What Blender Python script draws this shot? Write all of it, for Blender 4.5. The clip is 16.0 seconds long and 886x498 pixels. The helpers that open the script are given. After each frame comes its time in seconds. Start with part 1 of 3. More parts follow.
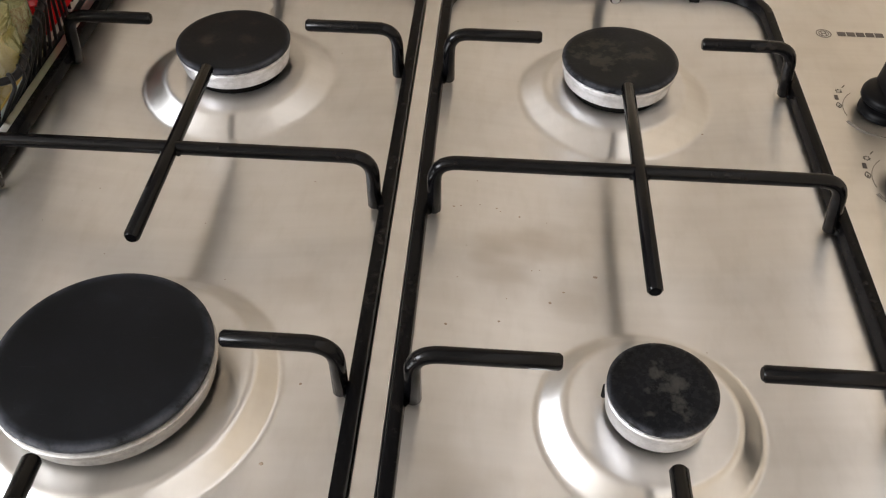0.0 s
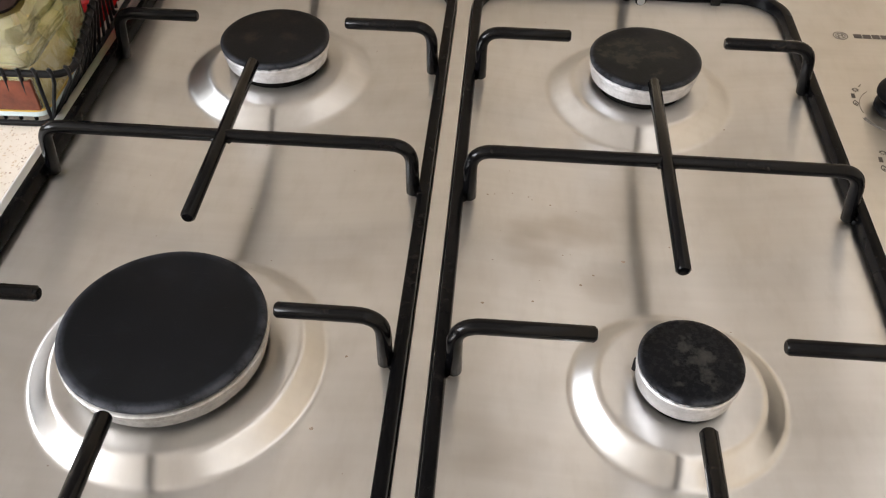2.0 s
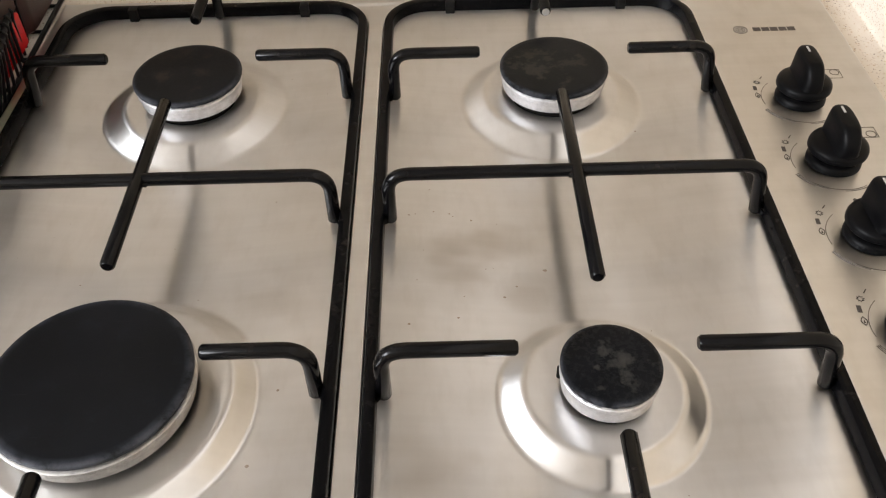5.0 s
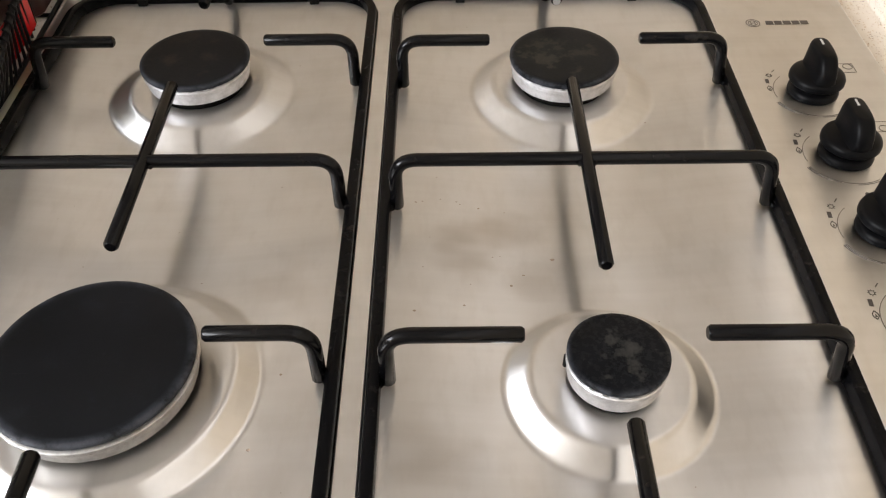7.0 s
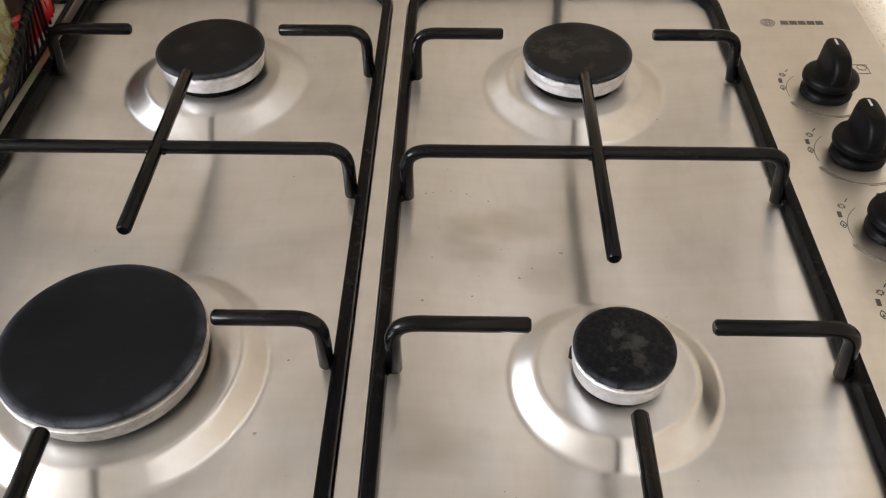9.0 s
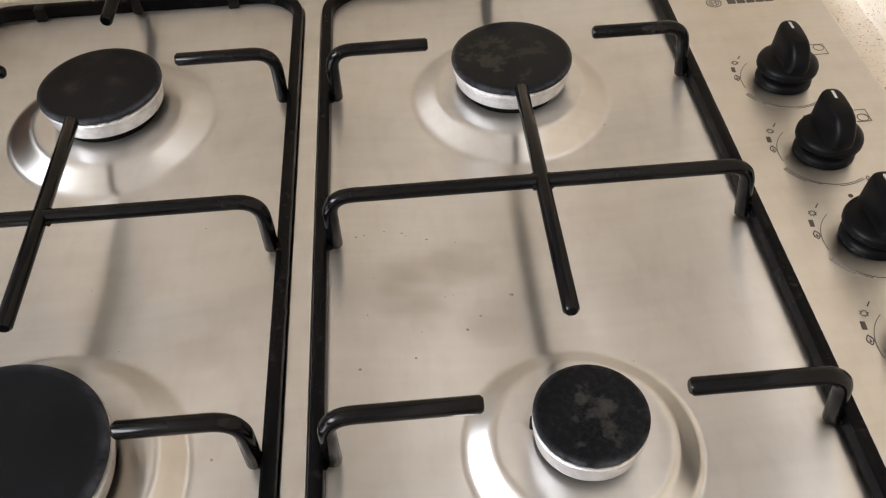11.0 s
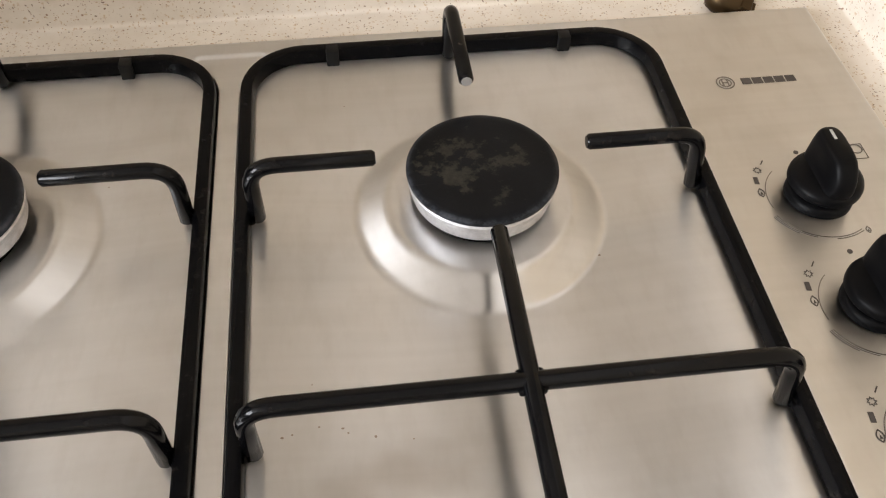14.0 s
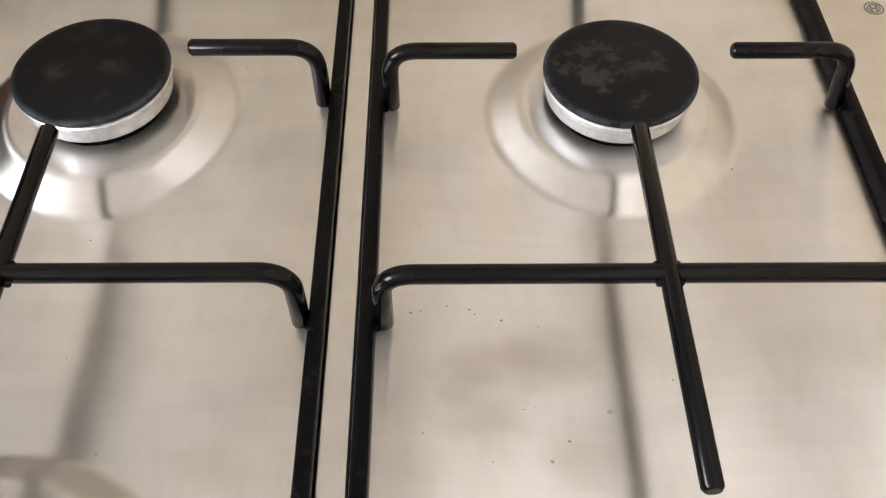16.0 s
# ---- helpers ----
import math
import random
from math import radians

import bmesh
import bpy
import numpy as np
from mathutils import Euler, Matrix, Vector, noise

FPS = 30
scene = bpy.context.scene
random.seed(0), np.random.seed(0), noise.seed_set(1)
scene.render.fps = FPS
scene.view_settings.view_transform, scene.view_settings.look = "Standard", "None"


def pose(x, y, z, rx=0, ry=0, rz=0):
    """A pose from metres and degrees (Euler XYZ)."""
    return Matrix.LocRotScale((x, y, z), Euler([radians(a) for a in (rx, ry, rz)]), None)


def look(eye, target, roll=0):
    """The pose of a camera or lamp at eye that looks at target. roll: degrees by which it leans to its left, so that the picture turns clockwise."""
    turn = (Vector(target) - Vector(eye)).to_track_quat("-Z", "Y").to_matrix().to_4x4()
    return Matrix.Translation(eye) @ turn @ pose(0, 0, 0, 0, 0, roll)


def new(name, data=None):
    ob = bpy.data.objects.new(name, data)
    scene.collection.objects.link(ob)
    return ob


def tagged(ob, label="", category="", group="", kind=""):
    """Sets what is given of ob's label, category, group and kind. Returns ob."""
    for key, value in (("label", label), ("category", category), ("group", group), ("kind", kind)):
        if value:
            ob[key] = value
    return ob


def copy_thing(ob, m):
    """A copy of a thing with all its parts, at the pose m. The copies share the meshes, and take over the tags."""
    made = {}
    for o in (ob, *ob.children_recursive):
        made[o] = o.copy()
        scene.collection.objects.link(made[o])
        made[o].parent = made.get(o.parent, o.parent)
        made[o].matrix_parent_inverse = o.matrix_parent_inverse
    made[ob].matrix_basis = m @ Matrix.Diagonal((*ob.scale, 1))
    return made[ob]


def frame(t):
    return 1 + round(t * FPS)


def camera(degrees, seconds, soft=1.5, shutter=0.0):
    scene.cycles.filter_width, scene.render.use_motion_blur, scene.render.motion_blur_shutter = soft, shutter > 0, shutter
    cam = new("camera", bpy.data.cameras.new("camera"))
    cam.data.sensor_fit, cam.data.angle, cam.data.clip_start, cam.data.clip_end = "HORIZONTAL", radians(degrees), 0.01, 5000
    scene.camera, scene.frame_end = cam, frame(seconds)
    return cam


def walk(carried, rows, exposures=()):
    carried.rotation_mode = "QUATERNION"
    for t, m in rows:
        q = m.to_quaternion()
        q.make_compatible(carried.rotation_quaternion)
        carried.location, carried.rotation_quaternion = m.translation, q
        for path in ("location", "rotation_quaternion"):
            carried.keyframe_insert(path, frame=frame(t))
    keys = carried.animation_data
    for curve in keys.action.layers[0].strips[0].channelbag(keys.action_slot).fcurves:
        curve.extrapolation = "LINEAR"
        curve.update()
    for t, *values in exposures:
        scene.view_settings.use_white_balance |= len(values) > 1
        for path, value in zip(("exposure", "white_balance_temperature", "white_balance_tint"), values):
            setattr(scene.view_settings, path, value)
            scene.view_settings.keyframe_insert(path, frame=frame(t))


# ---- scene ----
cam = camera(54.5, 16.0, soft=1.15)
PATH = [
    (0, (0.042, -0.327, 1.22), (-0.047, 1.056, -0.222), 0.4),
    (0.5, (0.049, -0.338, 1.221), (-0.055, 1.03, -0.234), -0.1),
    (1, (0.048, -0.35, 1.225), (-0.058, 1.036, -0.213), -0.5),
    (1.5, (0.03, -0.358, 1.224), (-0.088, 1.032, -0.209), -0.2),
    (2, (0.029, -0.354, 1.226), (-0.079, 1.047, -0.197), 0.4),
    (2.5, (0.031, -0.349, 1.221), (-0.069, 1.047, -0.208), 0.2),
    (3, (0.038, -0.351, 1.221), (-0.062, 1.039, -0.214), -0.7),
    (3.5, (0.045, -0.356, 1.224), (-0.047, 1.042, -0.204), -1.6),
    (4, (0.054, -0.358, 1.224), (-0.007, 1.04, -0.205), -2.4),
    (4.5, (0.051, -0.353, 1.23), (0.034, 1.044, -0.201), -2.1),
    (5, (0.046, -0.352, 1.238), (0.042, 1.058, -0.18), -1.6),
    (7.5, (0.044, -0.355, 1.229), (0.018, 1.055, -0.189), -0.5),
    (8, (0.043, -0.359, 1.229), (-0.001, 1.051, -0.189), -0.4),
    (10.5, (0.055, -0.345, 1.225), (0.061, 1.031, -0.227), -2.0),
    (11, (0.057, -0.292, 1.221), (0.114, 1.051, -0.259), -2.7),
    (11.5, (0.039, -0.235, 1.216), (0.21, 1.089, -0.274), -1.0),
    (12, (0.037, -0.198, 1.217), (0.265, 1.13, -0.261), 0.4),
    (12.5, (0.045, -0.162, 1.217), (0.256, 1.166, -0.263), 0.3),
    (13, (0.053, -0.144, 1.206), (0.26, 1.146, -0.308), 0.6),
    (13.5, (0.06, -0.15, 1.204), (0.264, 1.113, -0.332), 0.9),
    (14, (0.064, -0.15, 1.203), (0.241, 1.111, -0.339), 1.3),
    (14.5, (0.046, -0.158, 1.201), (0.168, 1.108, -0.343), 1.7),
    (15, (0.036, -0.161, 1.202), (0.11, 1.105, -0.344), 1.7),
    (15.5, (0.034, -0.166, 1.188), (0.077, 1.073, -0.381), 1.1),
    (16, (0.035, -0.171, 1.188), (0.057, 1.019, -0.419), 0.6),
]
walk(cam, [(t, look(eye, target, roll)) for t, eye, target, roll in PATH],
     [(0.0, -0.08), (8.0, -0.08), (10.5, -0.13), (11.0, -0.06), (11.5, -0.04), (12.0, -0.38), (12.5, -0.59), (13.0, -0.46), (13.8, -0.13),
      (14.6, -0.20), (15.0, -0.20), (15.5, 0.0), (16.0, 0.10)])


# ---- light ----
H = 0.909          # hob sheet
COUNTER = 0.903    # worktop
WELL = 0.0135      # depth of the two pressed wells
X0, X1, Y0, Y1 = -2.3, 0.382, -2.7, 0.304   # inner faces of the room
ROOM_H = 2.5

world = bpy.data.worlds.new("sky")
scene.world = world
world.use_nodes = True
wn = world.node_tree.nodes
sky = wn.new("ShaderNodeTexSky")
sky.sky_type = "NISHITA"
sky.sun_disc = False
sky.sun_elevation = radians(38)
sky.sun_rotation = radians(200)
wn["Background"].inputs["Strength"].default_value = 0.12
world.node_tree.links.new(sky.outputs[0], wn["Background"].inputs["Color"])

sun_data = bpy.data.lights.new("sun", "SUN")
sun_data.energy, sun_data.angle, sun_data.color = 1.0, radians(10), (1.0, 0.95, 0.88)
sun = new("sun", sun_data)
sun.matrix_world = look((4, -6, 7), (0, 0, 0))

WIN_Y0, WIN_Y1, WIN_Z0, WIN_Z1 = -2.15, -0.50, 1.4, 2.42   # window in the side wall
lamp_data = bpy.data.lights.new("window_light", "AREA")
lamp_data.shape, lamp_data.size, lamp_data.size_y = "RECTANGLE", WIN_Y1 - WIN_Y0 - 0.1, WIN_Z1 - WIN_Z0 - 0.1
lamp_data.energy, lamp_data.color = 151.0, (0.915, 0.93, 0.975)
window_light = new("window_light", lamp_data)
window_light.matrix_world = look((X0 - 0.06, (WIN_Y0 + WIN_Y1) / 2, (WIN_Z0 + WIN_Z1) / 2), (0.5, (WIN_Y0 + WIN_Y1) / 2, (WIN_Z0 + WIN_Z1) / 2))


# ---- materials ----
def material(name, color, rough=0.5, metal=0.0, coat=0.0):
    m = bpy.data.materials.new(name)
    m.use_nodes = True
    b = m.node_tree.nodes["Principled BSDF"]
    b.inputs["Base Color"].default_value = (*color, 1)
    b.inputs["Roughness"].default_value = rough
    b.inputs["Metallic"].default_value = metal
    b.inputs["Coat Weight"].default_value = coat
    return m, m.node_tree, b


def node(tree, kind, **values):
    n = tree.nodes.new(kind)
    for key, value in values.items():
        n.inputs[key].default_value = value
    return n


def place(tree, scale=(1, 1, 1), source="Object"):
    c = tree.nodes.new("ShaderNodeTexCoord")
    m = node(tree, "ShaderNodeMapping", Scale=scale)
    tree.links.new(c.outputs[source], m.inputs["Vector"])
    return m.outputs["Vector"]


def noise_of(tree, vector, scale, detail=4.0, rough=0.55):
    n = node(tree, "ShaderNodeTexNoise", Scale=scale, Detail=detail, Roughness=rough)
    tree.links.new(vector, n.inputs["Vector"])
    return n.outputs["Fac"]


def ramp(tree, fac, stops):
    r = tree.nodes.new("ShaderNodeValToRGB")
    e = r.color_ramp.elements
    while len(e) < len(stops):
        e.new(0.5)
    for el, (p, c) in zip(e, stops):
        el.position = p
        el.color = (*c, 1) if isinstance(c, tuple) else (c, c, c, 1)
    tree.links.new(fac, r.inputs["Fac"])
    return r.outputs["Color"]


def mix(tree, fac, a, b, blend="MIX"):
    m = tree.nodes.new("ShaderNodeMix")
    m.data_type, m.blend_type = "RGBA", blend
    for value, slot in ((fac, 0), (a, 6), (b, 7)):
        if isinstance(value, (int, float)):
            m.inputs[slot].default_value = value if slot == 0 else (value, value, value, 1)
        elif isinstance(value, tuple):
            m.inputs[slot].default_value = (*value, 1)
        else:
            tree.links.new(value, m.inputs[slot])
    return m.outputs[2]


def bump(tree, bsdf, height, strength, distance):
    b = node(tree, "ShaderNodeBump", Strength=strength, Distance=distance)
    tree.links.new(height, b.inputs["Height"])
    tree.links.new(b.outputs[0], bsdf.inputs["Normal"])
    return b


def make_steel():
    m, t, b = material("brushed_steel", (0.6, 0.58, 0.55), 0.31, 1.0)
    grain = noise_of(t, place(t, (7, 240, 7)), 1.0, 1.0)
    cloud = noise_of(t, place(t), 9.0, 0.0)
    smear = noise_of(t, place(t, (1.0, 1.7, 1.0)), 34.0, 1.0, 0.5)
    base = mix(t, ramp(t, cloud, [(0.3, 0.0), (0.7, 1.0)]), (0.655, 0.647, 0.636), (0.605, 0.596, 0.583))
    dull = noise_of(t, place(t, (1.0, 1.4, 1.0)), 42.0, 0.0)
    base = mix(t, ramp(t, dull, [(0.42, 0.0), (0.78, 0.22)]), base, (0.47, 0.45, 0.42))
    wipe = noise_of(t, place(t, (1.0, 0.35, 1.0)), 120.0, 3.0, 0.6)
    base = mix(t, ramp(t, wipe, [(0.48, 0.0), (0.74, 0.22)]), base, (0.46, 0.44, 0.41))
    for sx, sy, sr, amount in ((0.056, -0.016, 0.026, 0.62), (0.079, -0.010, 0.022, 0.42), (0.053, -0.036, 0.022, 0.45), (0.087, -0.044, 0.016, 0.35), (-0.045, -0.050, 0.028, 0.28), (0.036, -0.152, 0.026, 0.42)):
        spot = node(t, "ShaderNodeVectorMath")
        spot.operation = "DISTANCE"
        t.links.new(place(t), spot.inputs[0])
        spot.inputs[1].default_value = (sx, sy, H - WELL)
        wob = node(t, "ShaderNodeMath")
        wob.operation = "MULTIPLY_ADD"
        t.links.new(smear, wob.inputs[0])
        wob.inputs[1].default_value = sr * 1.6
        t.links.new(spot.outputs["Value"], wob.inputs[2])
        near = ramp(t, wob.outputs[0], [(sr * 1.0, amount), (sr * 1.75, 0.0)])
        base = mix(t, near, base, (0.37, 0.335, 0.29))
    base = mix(t, 0.03, base, ramp(t, grain, [(0.3, 0.25), (0.7, 0.95)]))
    t.links.new(base, b.inputs["Base Color"])
    b.inputs["Anisotropic"].default_value = 1.0
    b.inputs["Anisotropic Rotation"].default_value = 0.25
    tan = node(t, "ShaderNodeCombineXYZ", X=1.0, Y=0.0, Z=0.0)
    t.links.new(tan.outputs[0], b.inputs["Tangent"])
    return m


def make_enamel(name, color, rough, worn=(0.06, 0.05, 0.042), wear=0.2, spec=0.15):
    m, t, b = material(name, color, rough, 0.0, 0.0)
    b.inputs["Specular IOR Level"].default_value = spec
    n = noise_of(t, place(t), 160.0, 6.0, 0.65)
    big = noise_of(t, place(t), 24.0, 3.0)
    w = mix(t, 1.0, ramp(t, n, [(0.55, 0.0), (0.75, 1.0)]), ramp(t, big, [(0.45, 0.0), (0.7, 1.0)]), "MULTIPLY")
    t.links.new(mix(t, mix(t, 1.0, w, wear, "MULTIPLY"), color, worn), b.inputs["Base Color"])
    t.links.new(ramp(t, n, [(0.3, max(rough - 0.03, 0.05)), (0.8, rough + 0.07)]), b.inputs["Roughness"])
    bump(t, b, n, 0.035, 0.0003)
    return m


def make_cap(name, blotch, amount, scale, edge, rim, patches, haze=0.0, shine=0.34):
    """Black enamel; patches: (x, y, radius, strength) of burnt spots, haze: how far the rim is worn pale."""
    m, t, b = material(name, (0.007, 0.007, 0.008), 0.42)
    b.inputs["Specular IOR Level"].default_value = 0.10
    v = place(t)
    soft = noise_of(t, v, scale, 6.0, 0.66)
    broad = noise_of(t, v, scale * 0.3, 2.0, 0.5)
    fine = noise_of(t, v, 420.0, 5.0, 0.7)
    scratch = noise_of(t, place(t, (60, 900, 60)), 1.0, 2.0)
    mask = None
    for px, py, pr, strength in patches:
        d = node(t, "ShaderNodeVectorMath")
        d.operation = "DISTANCE"
        t.links.new(place(t, (1, 1, 0)), d.inputs[0])
        d.inputs[1].default_value = (px, py, 0)
        u = node(t, "ShaderNodeMath")
        u.operation = "DIVIDE"
        t.links.new(d.outputs["Value"], u.inputs[0])
        u.inputs[1].default_value = pr
        spot = ramp(t, u.outputs[0], [(0.45, strength), (1.0, 0.0)])
        mask = spot if mask is None else mix(t, 1.0, mask, spot, "LIGHTEN")
    ragged = node(t, "ShaderNodeMath")
    ragged.operation = "MULTIPLY_ADD"
    t.links.new(mask, ragged.inputs[0])
    ragged.inputs[1].default_value = 0.22
    t.links.new(soft, ragged.inputs[2])
    burnt = mix(t, 1.0, ramp(t, ragged.outputs[0], [(0.635, 0.0), (0.635 + edge, 1.0)]), ramp(t, fine, [(0.30, 0.45), (0.62, 1.0)]), "MULTIPLY")
    away = node(t, "ShaderNodeVectorMath")
    away.operation = "LENGTH"
    t.links.new(place(t, (1, 1, 0)), away.inputs[0])
    unit = node(t, "ShaderNodeMath")
    unit.operation = "DIVIDE"
    t.links.new(away.outputs["Value"], unit.inputs[0])
    unit.inputs[1].default_value = rim
    c = mix(t, ramp(t, broad, [(0.35, 0.0), (0.65, 1.0)]), (0.0034, 0.0039, 0.0050), (0.0056, 0.0062, 0.0078))
    c = mix(t, mix(t, 1.0, burnt, amount, "MULTIPLY"), c, blotch)
    if haze:
        band = mix(t, 1.0, ramp(t, unit.outputs[0], [(0.90, 0.0), (0.985, 1.0)]), ramp(t, soft, [(0.38, 0.0), (0.70, 1.0)]), "MULTIPLY")
        c = mix(t, mix(t, 1.0, band, haze, "MULTIPLY"), c, (0.070, 0.078, 0.098))
    worn = mix(t, 1.0, ramp(t, unit.outputs[0], [(0.945, 0.0), (0.98, 1.0)]), ramp(t, soft, [(0.40, 0.0), (0.62, 0.5)]), "MULTIPLY")
    c = mix(t, worn, c, (0.06, 0.063, 0.072))
    c = mix(t, ramp(t, fine, [(0.62, 0.0), (0.8, 0.14)]), c, (0.05, 0.05, 0.052))
    c = mix(t, ramp(t, scratch, [(0.72, 0.0), (0.78, 0.10)]), c, (0.06, 0.06, 0.062))
    t.links.new(c, b.inputs["Base Color"])
    t.links.new(mix(t, burnt, ramp(t, fine, [(0.3, shine - 0.05), (0.7, shine + 0.10)]), 0.6), b.inputs["Roughness"])
    bump(t, b, fine, 0.12, 0.0003)
    return m


def make_aluminium(name, light, dark):
    m, t, b = material(name, light, 0.42, 1.0)
    n = noise_of(t, place(t), 120.0, 6.0, 0.7)
    g = noise_of(t, place(t), 35.0, 4.0)
    c = mix(t, ramp(t, n, [(0.35, 0.0), (0.7, 1.0)]), light, dark)
    c = mix(t, ramp(t, g, [(0.60, 0.0), (0.78, 0.6)]), c, (0.38, 0.32, 0.26))
    t.links.new(c, b.inputs["Base Color"])
    t.links.new(ramp(t, n, [(0.3, 0.44), (0.7, 0.62)]), b.inputs["Roughness"])
    bump(t, b, n, 0.2, 0.0005)
    return m


def make_worktop():
    m, t, b = material("speckled_worktop", (0.7, 0.64, 0.54), 0.3)
    plain = place(t)
    warp = node(t, "ShaderNodeTexNoise", Scale=420.0, Detail=2.0)
    t.links.new(plain, warp.inputs["Vector"])
    shift = node(t, "ShaderNodeVectorMath")
    shift.operation = "MULTIPLY_ADD"
    t.links.new(warp.outputs["Color"], shift.inputs[0])
    shift.inputs[1].default_value = (0.0030, 0.0030, 0.0030)
    t.links.new(plain, shift.inputs[2])
    v = shift.outputs[0]
    cloud = noise_of(t, v, 60.0, 5.0, 0.6)
    base = mix(t, ramp(t, cloud, [(0.35, 0.0), (0.65, 1.0)]), (0.73, 0.675, 0.60), (0.665, 0.605, 0.525))
    for scale, edge, color, pick in ((330.0, 0.30, (0.55, 0.44, 0.31), 0.66), (520.0, 0.32, (0.50, 0.38, 0.26), 0.70), (380.0, 0.28, (0.24, 0.13, 0.08), 0.90),
                                     (560.0, 0.36, (0.16, 0.10, 0.07), 0.92), (720.0, 0.34, (0.36, 0.25, 0.17), 0.84)):
        vor = node(t, "ShaderNodeTexVoronoi", Scale=scale, Randomness=1.0)
        t.links.new(v, vor.inputs["Vector"])
        dot = ramp(t, vor.outputs["Distance"], [(edge - 0.14, 1.0), (edge, 0.0)])
        sep = t.nodes.new("ShaderNodeSeparateColor")
        t.links.new(vor.outputs["Color"], sep.inputs[0])
        chosen = ramp(t, sep.outputs[0], [(pick, 0.0), (pick + 0.02, 1.0)])
        base = mix(t, mix(t, 1.0, dot, chosen, "MULTIPLY"), base, color)
    t.links.new(base, b.inputs["Base Color"])
    t.links.new(ramp(t, cloud, [(0.3, 0.34), (0.7, 0.46)]), b.inputs["Roughness"])
    bump(t, b, cloud, 0.05, 0.0005)
    return m


def make_plaster(name, a, c, rough=0.7, scale=9.0):
    m, t, b = material(name, a, rough)
    v = place(t)
    n = noise_of(t, v, scale, 6.0, 0.6)
    f = noise_of(t, v, scale * 14, 4.0, 0.6)
    t.links.new(mix(t, ramp(t, n, [(0.35, 0.0), (0.68, 1.0)]), a, c), b.inputs["Base Color"])
    bump(t, b, f, 0.15, 0.001)
    return m


def make_glass(name, color, rough=0.02, transmit=1.0):
    m, t, b = material(name, color, rough)
    b.inputs["Transmission Weight"].default_value = transmit
    b.inputs["IOR"].default_value = 1.48
    return m


STEEL = make_steel()
ENAMEL = make_enamel("black_enamel_rod", (0.0024, 0.0024, 0.0028), 0.15, (0.045, 0.034, 0.027), 0.30, 0.15)
RAIL = make_enamel("black_enamel_rail", (0.0024, 0.0024, 0.0028), 0.24, (0.05, 0.04, 0.033), 0.35, 0.07)
KNOB = make_enamel("black_plastic", (0.0026, 0.0026, 0.003), 0.38, (0.03, 0.03, 0.03), 0.25, 0.08)
RUBBER = make_enamel("black_rubber", (0.006, 0.006, 0.006), 0.5)
CAP_BIG = make_cap("cap_black_dull", (0.012, 0.0135, 0.0175), 0.7, 55.0, 0.20, 0.0467, ((0.0, 0.0, 0.060, 0.35),), 0.75, 0.40)
CAP_BURNT = make_cap("cap_burnt_patches", (0.040, 0.037, 0.029), 0.68, 125.0, 0.085, 0.0350, ((-0.010, 0.001, 0.024, 0.85), (0.014, 0.006, 0.014, 0.7), (0.002, -0.016, 0.014, 0.55)), 0.3)
CAP_BROWN = make_cap("cap_burnt_brown", (0.030, 0.025, 0.021), 1.0, 60.0, 0.13, 0.0350, ((-0.004, 0.004, 0.030, 0.7), (0.014, -0.010, 0.018, 0.6)), 0.45)
CAP_STAINED = make_cap("cap_grey_stains", (0.040, 0.039, 0.036), 0.9, 130.0, 0.10, 0.0231, ((0.000, 0.003, 0.0125, 0.9), (0.006, -0.010, 0.008, 0.9), (-0.003, -0.012, 0.008, 0.7)), 0.35, 0.24)
ALU = make_aluminium("burner_aluminium", (0.74, 0.74, 0.76), (0.52, 0.515, 0.52))
ALU_DULL = make_aluminium("worn_burner_aluminium", (0.50, 0.49, 0.475), (0.30, 0.29, 0.275))
DARK, _, _throat = material("burner_throat", (0.006, 0.0055, 0.005), 0.7, 0.0)
_throat.inputs["Specular IOR Level"].default_value = 0.08
INK, _, _ = material("printed_ink", (0.05, 0.042, 0.038), 0.55)
INK_GREY, _, _ = material("printed_ink_grey", (0.13, 0.115, 0.10), 0.55)
WHITE, _, _ = material("white_mark", (0.42, 0.42, 0.41), 0.5)
CRUMB, _, _ = material("brown_crumb", (0.29, 0.23, 0.18), 0.7)
BARE, _, _ = material("bare_metal", (0.55, 0.54, 0.53), 0.45, 0.7)
WORKTOP = make_worktop()
TILE = make_plaster("beige_wall_tile", (0.62, 0.535, 0.42), (0.55, 0.465, 0.355), 0.32, 14.0)
GROUT = make_plaster("brown_joint_grout", (0.30, 0.22, 0.15), (0.20, 0.14, 0.095), 0.8, 90.0)
PAINT = make_plaster("tan_wall_paint", (0.48, 0.43, 0.36), (0.45, 0.40, 0.335), 0.75)
CEIL = make_plaster("off_white_ceiling_paint", (0.63, 0.61, 0.58), (0.60, 0.58, 0.55), 0.85)
# unseen upper walls: north toned dark, east toned pale to balance the steel's reflections
UPPER = make_plaster("upper_wall_toned_dark", (0.29, 0.265, 0.24), (0.265, 0.24, 0.22), 0.8)
UPPER_PALE = make_plaster("upper_wall_toned_pale", (0.80, 0.765, 0.72), (0.77, 0.735, 0.69), 0.8)
FLOOR = make_plaster("floor_tile", (0.40, 0.33, 0.26), (0.33, 0.27, 0.21), 0.4, 5.0)
FRONT = make_plaster("cabinet_front", (0.42, 0.30, 0.19), (0.35, 0.25, 0.15), 0.45, 6.0)
BRASS = make_enamel("tarnished_brass", (0.065, 0.043, 0.022), 0.42, (0.06, 0.036, 0.02), 1.0)
BRASS.node_tree.nodes["Principled BSDF"].inputs["Metallic"].default_value = 0.9
